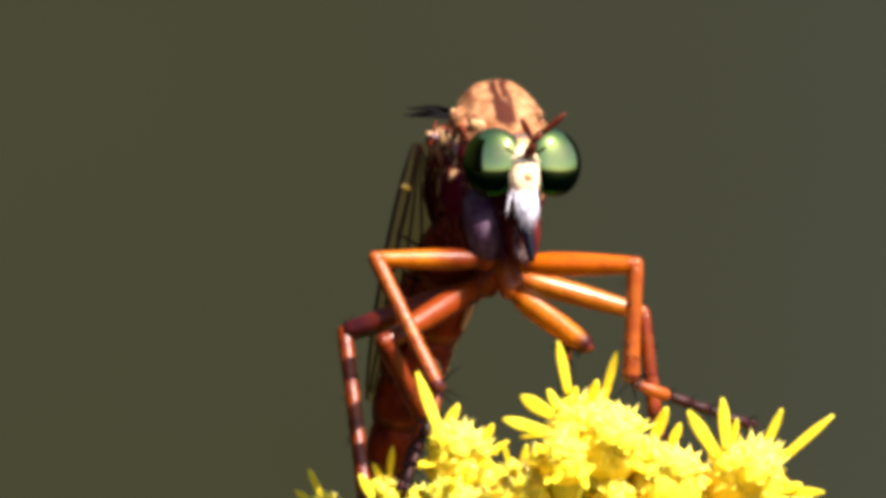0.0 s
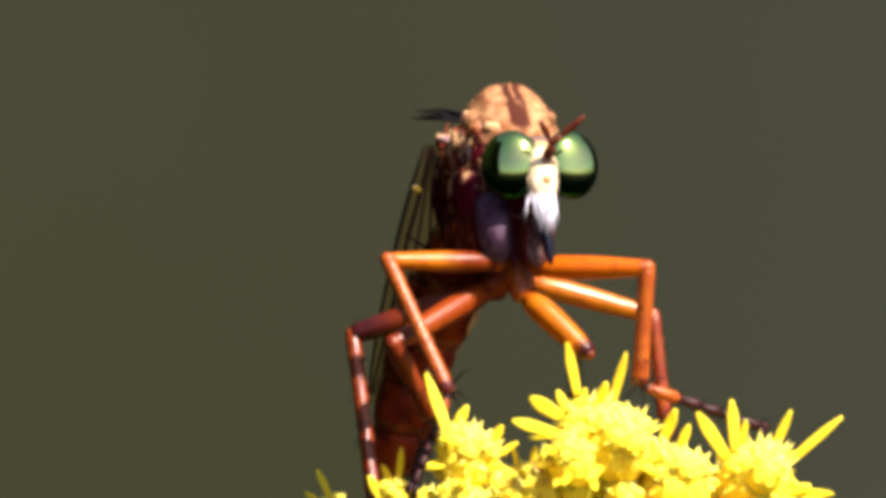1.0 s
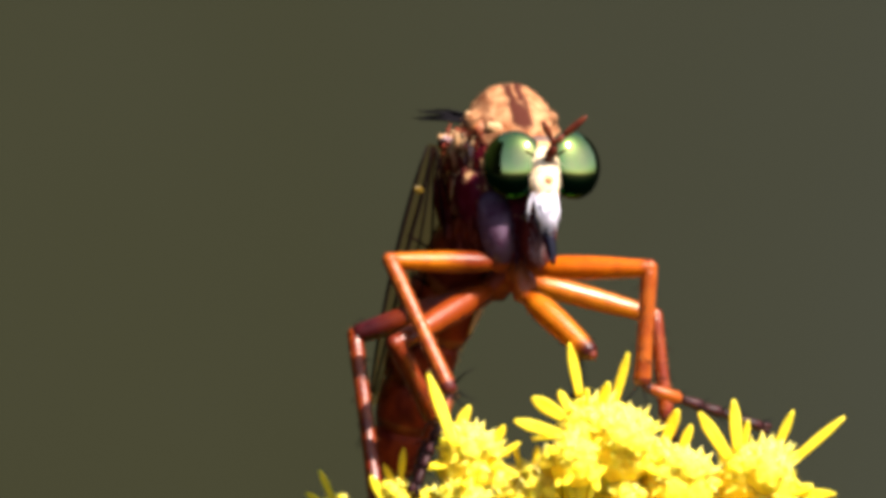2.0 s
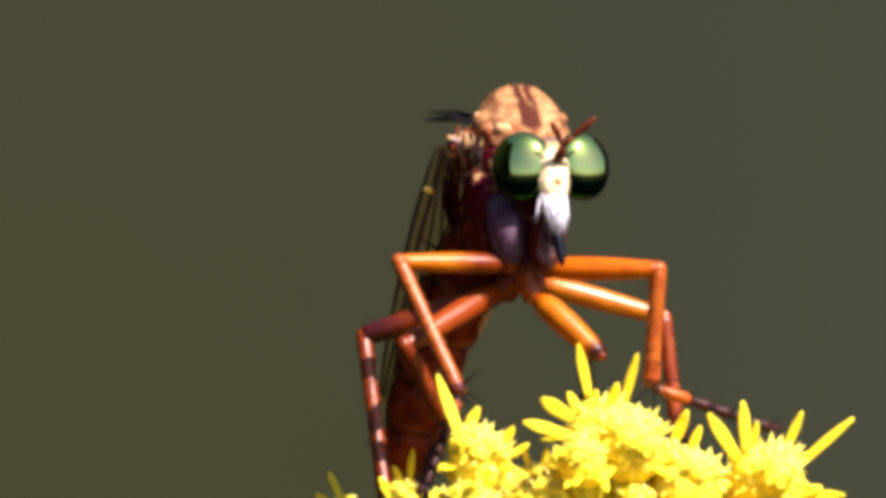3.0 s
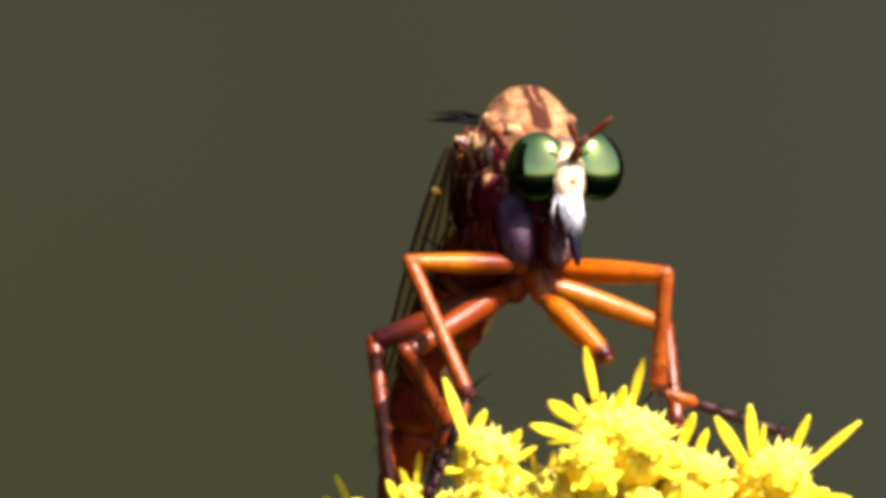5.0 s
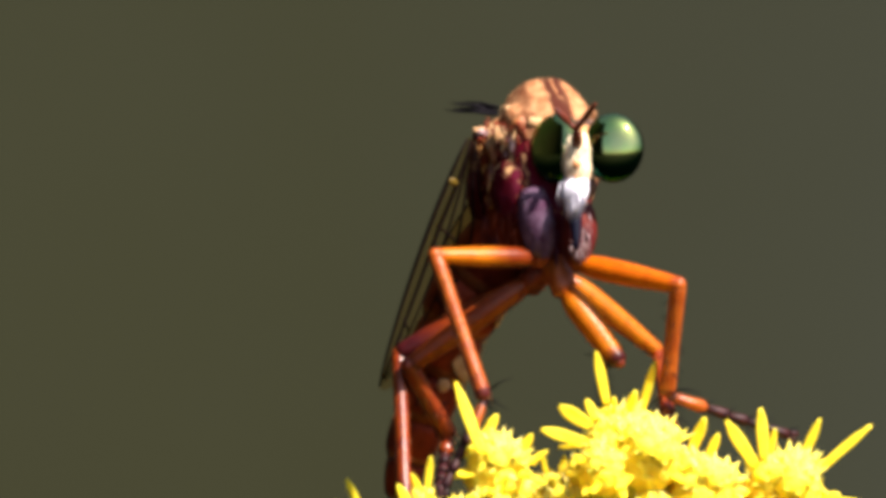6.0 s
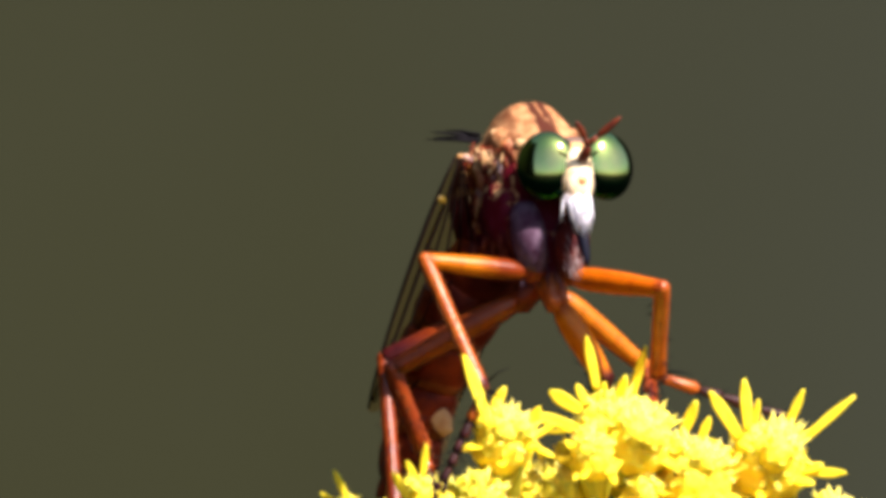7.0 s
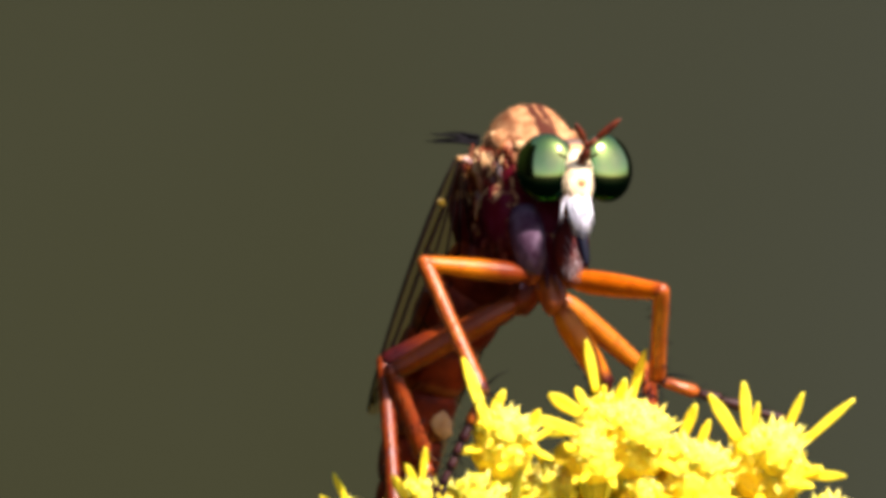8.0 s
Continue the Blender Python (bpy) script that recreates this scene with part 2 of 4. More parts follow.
# ---- shape helpers, in model units ----
def part(name, bm, mats, parent=None, label="", smooth=True, at=None):
    """Link a bmesh, drawn in model units, as one mesh object under parent."""
    bmesh.ops.scale(bm, vec=(U, U, U), verts=bm.verts)
    bmesh.ops.recalc_face_normals(bm, faces=bm.faces)
    mesh = bpy.data.meshes.new(name)
    bm.to_mesh(mesh)
    bm.free()
    for m in (mats if isinstance(mats, (list, tuple)) else [mats]):
        mesh.materials.append(m)
    if smooth:
        mesh.shade_smooth()
    ob = new(name, mesh)
    if parent:
        ob.parent = parent
    if at is not None:
        ob.matrix_basis = at
    if label:
        ob["label"] = label
    return ob


def aim(origin, way, side=(0, -1, 0)):
    """A pose in model units turned to metres: local z along way, local y as near to side as can be."""
    z = Vector(way).normalized()
    y = Vector(side) - z * z.dot(Vector(side))
    y = y.normalized() if y.length > 1e-4 else z.orthogonal().normalized()
    x = y.cross(z)
    m = Matrix((x, y, z)).transposed().to_4x4()
    m.translation = Vector(origin) * U
    return m


def tube(bm, points, radii, sides=10, flat=1.0, slot=0):
    """A round-ended swept tube through points."""
    pts = [Vector(p) for p in points]
    rings = []
    side = None
    for i, p in enumerate(pts):
        way = (pts[min(i + 1, len(pts) - 1)] - pts[max(i - 1, 0)]).normalized()
        side = way.orthogonal().normalized() if side is None else (side - way * side.dot(way)).normalized()
        up = way.cross(side)
        rings.append([bm.verts.new(p + (side * math.cos(a) + up * math.sin(a) * flat) * radii[i])
                      for a in (2 * math.pi * k / sides for k in range(sides))])
    for a, b in zip(rings, rings[1:]):
        for k in range(sides):
            bm.faces.new((a[k], a[(k + 1) % sides], b[(k + 1) % sides], b[k])).material_index = slot
    for ring, p in ((rings[0], pts[0]), (rings[-1], pts[-1])):
        bm.faces.new(ring).material_index = slot


def curve(points, count):
    """Evenly many points on a smooth line through the given ones."""
    pts = [Vector(p) for p in points]
    out = []
    for j in range(count):
        s = j / (count - 1) * (len(pts) - 1)
        i = min(int(s), len(pts) - 2)
        f = s - i
        p0, p1, p2, p3 = pts[max(i - 1, 0)], pts[i], pts[i + 1], pts[min(i + 2, len(pts) - 1)]
        out.append(0.5 * (2 * p1 + (p2 - p0) * f + (2 * p0 - 5 * p1 + 4 * p2 - p3) * f * f + (3 * p1 - p0 - 3 * p2 + p3) * f ** 3))
    return out


def ball(bm, centre, radii, turn=None, rings=20, shape=None, slot=0):
    """An ellipsoid; shape(unit vector) scales it here and there."""
    made = bmesh.ops.create_uvsphere(bm, u_segments=rings * 2, v_segments=rings, radius=1)["verts"]
    for v in made:
        d = v.co.normalized()
        k = shape(d) if shape else 1.0
        p = Vector((d.x * radii[0], d.y * radii[1], d.z * radii[2])) * k
        v.co = Vector(centre) + (turn @ p if turn else p)
    for f in {f for v in made for f in v.link_faces}:
        f.material_index = slot


def hair(bm, root, tip, thick, bend=(0, 0, 0), slot=0):
    """One tapered hair."""
    mid = (Vector(root) + Vector(tip)) / 2 + Vector(bend)
    tube(bm, [root, mid, tip], [thick, thick * 0.8, thick * 0.15], 4, slot=slot)


# ---- ground and distance ----
def ground():
    bm = bmesh.new()
    bmesh.ops.create_circle(bm, cap_ends=True, segments=64, radius=900 / U)
    tagged(part("ground", bm, GRASS), "dry olive meadow ground under the flower", "ground", kind="structure")


def backdrop():
    """Woods round the meadow: tall before the lens and on one side, open sky behind it. The unseen part is added, its
    height and gap set to shape reflections and skylight.
    """
    bm = bmesh.new()
    steps, low, high = 96, [], []
    for i in range(steps):
        a = 2 * math.pi * i / steps
        to_open = (math.degrees(a) + 50 + 180) % 360 - 180
        side = min(1, max(0, (abs(to_open) - 66) / 12))
        top = 0.6 + side * (48 if to_open < 0 else 26) + side * 2 * noise.noise((math.cos(a) * 9, math.sin(a) * 9, 0))
        low.append(bm.verts.new(Vector((30 * math.cos(a), 30 * math.sin(a), 0)) / U))
        high.append(bm.verts.new(Vector((31 * math.cos(a), 31 * math.sin(a), top)) / U))
    for i in range(steps):
        bm.faces.new((low[i], low[(i + 1) % steps], high[(i + 1) % steps], high[i]))
    tagged(part("backdrop", bm, WOODS), "olive green woods far out of focus", "backdrop", kind="structure")


ground()
backdrop()

# ---- the robber fly ----
PIVOT = Vector((150, 60, -40))


def robber_fly():
    fly = tagged(new("robber_fly"), "orange-legged robber fly with green eyes clinging to yellow flowers", "insect")
    fly.location = spot(*PIVOT)
    o = -PIVOT

    def inside(x, y, z):
        return Vector((x, y, z)) + o

    # thorax
    bm = bmesh.new()
    ball(bm, (0, 0, 0), (98, 128, 148), Matrix.Rotation(radians(-14), 3, "X"), 26,
         lambda d: 1 + 0.05 * noise.noise(d * 3) - 0.10 * max(0, -d.z) + 0.04 * max(0, d.z))
    ball(bm, (-48, 95, 15), (76, 66, 70), None, 14)
    ball(bm, (-82, 62, -25), (52, 60, 96), Matrix.Rotation(radians(8), 3, "Y"), 16, lambda d: 1 + 0.10 * noise.noise(d * 2.5))
    ball(bm, (-110, 45, 46), (18, 22, 18), None, 10)
    ball(bm, (-30, -72, 76), (30, 24, 20), Matrix.Rotation(radians(25), 3, "Y"), 10)
    ball(bm, (-58, -52, 82), (24, 24, 22), None, 10)
    ball(bm, (72, -44, 90), (16, 18, 14), None, 10)
    ball(bm, (-50, -60, -40), (48, 46, 70), None, 12, lambda d: 1 + 0.10 * noise.noise(d * 2.5))
    ball(bm, (15, -50, -95), (66, 56, 80), None, 12)
    bristly = bmesh.new()
    rng = random.Random(3)
    for i in range(900):
        a, s = rng.uniform(0, 2 * math.pi), rng.uniform(0.0, 1.0)
        d = Vector((math.cos(a) * math.sqrt(s), math.sin(a) * math.sqrt(s) * 0.9, math.sqrt(max(0.02, 1 - s))))
        p = Matrix.Rotation(radians(-14), 3, "X") @ Vector((d.x * 98, d.y * 128, d.z * 150))
        hair(bristly, p, p + (d + Vector((0, 0.6, 0))).normalized() * rng.uniform(3, 7.5), 0.4)
    thorax = part("thorax", bm, THORAX, fly, "dusty tan back with a brown stripe, plum flanks", at=Matrix.Translation(inside(141, 75, 138) * U))
    fuse, ease = thorax.modifiers.new("fuse", "REMESH"), thorax.modifiers.new("ease", "SMOOTH")
    fuse.mode, fuse.voxel_size, fuse.use_smooth_shade = "VOXEL", 4.5 * U, True
    ease.iterations, ease.factor = 9, 0.6
    for x, y, z, wide, deep, tall, tilt, m in ((-22, -101, 70, 19, 7, 12, 25, PALE), (-8, -104, 64, 11, 6, 8, 10, PALE), (-66, -50, 90, 14, 9, 11, 30, PALE), (-50, -86, 64, 19, 8, 20, 25, RUST), (-62, -88, 24, 8, 6, 23, -15, LILAC),
                                              (-50, -95, 32, 9, 6, 15, -25, PALE), (-92, -30, 40, 11, 9, 24, 14, PALE), (-74, -64, -13, 9, 7, 13, -10, PALE), (-50, -94, 16, 15, 7, 11, 10, PALE), (-84, -34, 26, 8, 8, 17, -30, PALE), (-70, -66, 22, 15, 7, 11, 15, PALE), (-88, -20, -22, 7, 7, 16, 0, PALE),
                                              (-94, -14, -14, 10, 9, 18, 10, LILAC), (-110, 22, 50, 12, 8, 9, 25, LILAC), (-120, 34, 56, 7, 7, 6, 0, PALE), (-112, 32, 12, 8, 11, 26, -12, PALE),
                                              (-104, 22, -46, 8, 9, 15, -8, PALE), (-80, -58, -6, 9, 6, 13, 25, PALE), (-102, 4, 24, 8, 9, 20, -20, RUST), (-96, -4, 46, 7, 8, 16, 30, PALE),
                                              (-72, -70, 8, 6, 6, 16, -30, LILAC), (-84, -58, 50, 15, 7, 18, 20, PALE), (-68, -74, 36, 10, 7, 13, -20, PALE), (-96, -42, 14, 7, 7, 17, -12, RUST), (-98, 0, -70, 6, 8, 14, -20, RUST)):
        bm = bmesh.new()
        ball(bm, (0, 0, 0), (wide, deep, tall), None, 10, lambda d: 1 + 0.32 * noise.noise(d * 1.7 + Vector((x, z, 0))) + 0.22 * noise.noise(d * 4.5 + Vector((z, x, 0))))
        part("plate", bm, m, thorax, at=pose(x * U, y * U, z * U, 0, tilt, 0))
    part("fuzz", bristly, VERTEX, thorax, "short tan fuzz")
    for name, m, count, seed, box in (("rust_streaks", COXA, 70, 41, ((-118, -46), (-140, 84))), ("tan_streaks", PALE, 16, 42, ((-112, -60), (-60, 76))), ("dark_streaks", DARK_COXA, 60, 44, ((-112, -40), (-140, 60))), ("lilac_hairs", DUSTED, 70, 43, ((-40, 66), (-165, -60)))):
        bm = bmesh.new()
        rng = random.Random(seed)
        for i in range(count):
            x, z = rng.uniform(*box[0]), rng.uniform(*box[1])
            y = -114 + 128 * ((x + 20) / 100) ** 2 if x < -20 else -104 + rng.uniform(-4, 4)
            p, d = Vector((x, y, z)), Vector((rng.uniform(-6, 10), rng.uniform(-6, 2), rng.uniform(-38, -18)))
            hair(bm, p, p + d, 1.4 if m is DUSTED else rng.uniform(2.2, 4.4) if m is PALE else rng.uniform(1.6, 3.4), (rng.uniform(-4, 4), -3, 0))
        part("hair_tuft", bm, m, thorax, "short flank hairs")
    bm = bmesh.new()
    rng = random.Random(5)
    for i in range(8):
        p = Vector((-82, 85, 92)) + Vector([rng.uniform(-7, 7) for k in range(3)])
        hair(bm, p, p + Vector((-rng.uniform(58, 86), rng.uniform(-20, 40), rng.uniform(1, 10))), rng.uniform(3.2, 5.2), (0, 0, rng.uniform(1, 3)))
    part("bristle_tuft", bm, BRISTLE, thorax, "black bristles")
    bm = bmesh.new()
    for i in range(28):
        p = Vector((rng.uniform(34, 66), rng.uniform(-166, -150), rng.uniform(-150, -85)))
        hair(bm, p, p + Vector((rng.uniform(-4, 14), rng.uniform(-16, 2), rng.uniform(-36, -18))), 1.2)
    part("hair_tuft", bm, LILAC, thorax, "silvery hairs on the breast")

    # abdomen in rings
    line = curve([(94, 128, 10), (27, 174, -90), (-13, 202, -190), (-42, 222, -290), (-66, 244, -385), (-82, 262, -470)], 31)
    girth = [76, 70, 61, 52, 43, 22]
    bm = bmesh.new()
    tube(bm, [inside(*p) for p in curve([(130, 90, 70), (110, 110, 35), (88, 128, 2)], 5)], [62, 68, 72, 70, 62], 20)
    abdomen = part("abdomen", bm, SKIN, fly, "dark reddish brown abdomen with pale bands")
    for k in range(6):
        bm = bmesh.new()
        pts = line[k * 5:k * 5 + 6]
        base = [np.interp((k * 5 + j) / 6, range(6), girth) for j in range(6)]
        fat = [b * f for b, f in zip(base, (0.90, 0.99, 1.03, 1.05, 1.04, 0.96))]
        tube(bm, [inside(*p) for p in pts], fat, 20)
        bm.faces.ensure_lookup_table()
        for f in list(bm.faces)[80:100]:
            f.material_index = 1
        part("segment", bm, [SKIN, BAND], abdomen)
    for x, y, z, wide, deep, tall, tilt in ((82, 160, -122, 8, 22, 40, 22), (-18, 166, -262, 12, 8, 14, 12), (14, 150, -226, 19, 6, 28, -20)):
        bm = bmesh.new()
        ball(bm, (0, 0, 0), (wide, deep, tall), None, 10, lambda d: 1 + 0.18 * noise.noise(d * 1.6 + Vector((x, z, 0))))
        part("pale_patch", bm, PALE, abdomen, "pale dusted patch", at=Matrix.Translation(inside(x, y, z) * U) @ pose(0, 0, 0, 0, tilt, 0))

    # Hairs added in place of the far wing's pale edge.
    bm = bmesh.new()
    rng = random.Random(8)
    for i in range(150):
        k = rng.uniform(3, 24)
        p = line[int(k)].lerp(line[int(k) + 1], k % 1) + Vector((float(np.interp(k / 6, range(6), girth)) * 0.95, rng.uniform(-24, 6), 0))
        hair(bm, inside(*p), inside(*(p + Vector((rng.uniform(2, 9), rng.uniform(-4, 4), -rng.uniform(12, 24))))), 0.9)
    part("hair_fringe", bm, PALE, abdomen, "pale golden hairs standing in for the far wing's edge")

    # wings, laid back along the abdomen
    wings = [wing(fly, inside, sign) for sign in (-1, 1)]

    # head on its neck
    bm = bmesh.new()
    tube(bm, [inside(*p) for p in ((165, 20, 140), (188, -30, 140), (196, -62, 140))], [44, 30, 26], 14)
    part("neck", bm, BACKHEAD, fly)
    head = robber_head(fly)
    return fly, head, wings, abdomen, thorax


def wing(fly, inside, sign):
    """One wing: film, veins and a yellow spot. Drawn flat, then laid at the side of the body."""
    length, broad = 490, 172

    def edge(s):
        front = broad * 0.14 * math.sin(math.pi * min(1, s * 0.94 + 0.05)) ** 0.5
        back = -broad * 0.80 * math.sin(math.pi * min(1, s * 0.97 + 0.02)) ** 0.75
        return front, back

    bm = bmesh.new()
    rows, cols = 26, 7
    grid = []
    for i in range(rows):
        s = i / (rows - 1)
        f, b = edge(s)
        grid.append([bm.verts.new((f + (b - f) * j / (cols - 1), 2.5 * math.sin(j * 2.1 + s * 9), s * length)) for j in range(cols)])
    for r, q in zip(grid, grid[1:]):
        for j in range(cols - 1):
            bm.faces.new((r[j], r[j + 1], q[j + 1], q[j]))
    if sign < 0:
        m = aim(inside(6, 14, 182), (-0.215, 0.26, -0.93), (-0.42, 0.87, 0.30))
    else:
        m = aim(inside(176, 150, 172), (-0.42, 0.20, -0.88), (-0.70, -0.56, 0.17))
    root = part("wing", bm, FILM, fly, "clear amber wing with dark veins", at=m)
    for k, (lead, reach) in enumerate(((0.0, 1.0), (0.14, 0.97), (0.27, 0.98), (0.42, 0.96), (0.60, 0.86), (0.80, 0.7), (1.0, 0.93))):
        bm = bmesh.new()
        pts = []
        for i in range(15):
            s = 0.01 + i / 14 * (reach - 0.02)
            f, b = edge(s)
            fan = 0.01 if lead == 0 else 0.3 + (lead - 0.3) * min(1, 0.25 + s * 2.2)
            pts.append((f + (b - f) * fan, 0.8, s * length))
        tube(bm, pts, [(4.8 if lead < 0.2 else 3.0) * (1 - 0.5 * i / 14) * (0.45, 0.6, 0.8, 0.95, 1)[min(i, 4)] for i in range(15)], 6)
        part("vein", bm, VEIN, root)
    for s, a, c in ((0.35, 0.1, 0.42), (0.5, 0.25, 0.6), (0.62, 0.42, 0.62), (0.72, 0.1, 0.25)):
        f, b = edge(s)
        bm = bmesh.new()
        tube(bm, [(f + (b - f) * a, 0.8, s * length), (f + (b - f) * c, 0.8, s * length + 22)], [2.4, 2.4], 6)
        part("vein", bm, VEIN, root)
    bm = bmesh.new()
    ball(bm, (edge(0.175)[0] - 10, -3, 0.175 * length), (10, 1.4, 6.5), Matrix.Rotation(radians(24), 3, "Y"), 10, lambda d: 1 + 0.3 * noise.noise(d * 2.2))
    part("spot", bm, SPOT, root, "yellow spot")
    return root


HEAD_AT = Vector((199, -72, 143))


def robber_head(fly):
    bm = bmesh.new()
    ball(bm, (0, 12, -2), (62, 24, 54), None, 16)
    ball(bm, (0, 4, 22), (36, 26, 20), None, 12, slot=1)
    ball(bm, (0, -6, -66), (26, 22, 26), None, 12)
    head = part("head", bm, [BACKHEAD, VERTEX], fly, "broad head with bulging eyes")
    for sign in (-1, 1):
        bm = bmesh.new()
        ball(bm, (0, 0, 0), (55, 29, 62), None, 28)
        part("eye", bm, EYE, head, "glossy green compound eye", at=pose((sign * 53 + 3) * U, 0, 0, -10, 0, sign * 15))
    bm = bmesh.new()
    ball(bm, (0, -16, -16), (31, 26, 48), None, 20, lambda d: 1 + 0.05 * noise.noise(d * 4))
    ball(bm, (0, -28, -34), (25, 17, 32), None, 14)
    rng = random.Random(2)
    for i in range(150):
        a, b = rng.uniform(-1, 1), rng.uniform(-1, 1)
        p = Vector((a * 27, -16 - 25 * math.sqrt(max(0, 1 - a * a * 0.7 - b * b * 0.8)), -14 + b * 44))
        hair(bm, p, p + Vector((a * 3, -3, -9)), 0.8)
    part("face", bm, FACE, head, "cream face dusted pale gold")
    bm = bmesh.new()
    ball(bm, (4, -44, -26), (8, 4, 7), None, 12, lambda d: 1 + 0.3 * noise.noise(d * 2))
    ball(bm, (3, -45, -50), (4, 4, 4), None, 8)
    part("face_boss", bm, PEACH, head, "peach bump on the face")
    bm = bmesh.new()
    for i in range(210):
        a = rng.uniform(-1, 1)
        p = Vector((a * 21, -30 - 12 * (1 - a * a) + rng.uniform(-5, 3), -58 + rng.uniform(-12, 9)))
        side = -a * rng.uniform(-4, 9)
        tip = p + Vector((side, -rng.uniform(8, 24), -rng.uniform(24, 60) * (1.12 - 0.35 * abs(a))))
        hair(bm, p, tip, rng.uniform(0.7, 1.4), (0, -5, 4))
    for i in range(6):
        p = Vector((rng.uniform(-27, -19), rng.uniform(-34, -22), rng.uniform(-62, -46)))
        hair(bm, p, p + Vector((rng.uniform(-16, -4), -rng.uniform(6, 16), -rng.uniform(30, 48))), 0.7, (-2, -3, 3))
    part("beard", bm, WHITE_HAIR, head, "white bristle beard")
    # both antennae rise from one short trunk
    for tip in ((-21, -88, 78), (60, -92, 86)):
        bm = bmesh.new()
        split, tip = Vector((9, -58, 36)), Vector(tip)
        side = -3 if tip.x < 0 else 3
        tube(bm, [(3 + side, -38, 8), (5 + side, -46, 18), (9 + side * 0.5, -54, 30), split], [6, 8, 7.5, 5], 12)
        tube(bm, [split, split.lerp(tip, 0.15), split.lerp(tip, 0.3)], [5, 5.6, 4.8], 12)
        tube(bm, [split.lerp(tip, f) for f in (0.28, 0.36, 0.5, 0.66, 0.82, 0.93, 1)], [4.5, 5.8, 6.6, 6.4, 5.0, 3.0, 1], 12)
        part("antenna", bm, ANTENNA, head, "rust red antenna")
    bm = bmesh.new()
    tube(bm, curve([(0, -20, -66), (-3, -38, -98), (1, -50, -126), (6, -64, -176)], 14), [18, 18, 17.5, 17, 16, 15, 14, 12.5, 11.5, 11, 10, 8.5, 6.5, 3.5], 14)
    hair(bm, (4, -60, -150), (14, -66, -166), 1.5)
    hair(bm, (2, -62, -160), (-6, -70, -174), 1.5)
    part("proboscis", bm, BEAK, head, "glossy blue-black beak")
    return head


# Legs: hip, knee, ankle and toe in the resting pose, then thickness of thigh and shin.
LEGS = {
    "front_leg": [((125, -30, -28), (-70, -100, -24), (38, -195, -258), (-28, -235, -432), 18, 14),
                  ((190, -40, -36), (388, -70, -38), (375, -60, -245), (604, 30, -324), 20, 15)],
    "middle_leg": [((112, 70, -78), (-133, 60, -156), (-93, -50, -455), (-80, -60, -520), 23, 14),
                   ((178, 30, -62), (400, 60, -122), (421, 40, -310), (450, 0, -390), 19, 13)],
    "hind_leg": [((108, 30, -72), (-60, -136, -172), (8, -58, -302), (-32, -10, -442), 21, 17),
                 ((172, -20, -84), (286, -75, -190), (262, 105, -178), (264, 160, -265), 22, 10)],
}
# The same joints seen from before, across and up: at the start, while the fly stands high, and once it has settled.
JOINTS = [[((-75, -24), (38, -258), (-28, -432)), ((-37, 0), (50, -254), (-30, -428)), ((-32, -20), (70, -251), (-6, -422))],
          [((383, -35), (375, -245), (600, -322)), ((391, -52), (371, -246), (596, -320)), ((385, -70), (378, -226), (600, -296))],
          [((-134, -156), (-93, -455), (-80, -520)), ((-105, -176), (-90, -474), (-80, -540)), ((-116, -200), (-82, -498), (-70, -560))],
          [((398, -120), (421, -310), (450, -390)), ((358, -171), (374, -280), (420, -380)), ((363, -215), (371, -290), (420, -370))],
          [((-60, -172), (8, -302), (-32, -442)), ((-89, -199), (-14, -319), (-36, -442)), ((-112, -226), (-34, -362), (-20, -440))],
          [((302, -182), (264, -175), (264, -268)), ((288, -189), (260, -180), (264, -268)), ((303, -259), (264, -205), (268, -280))]]


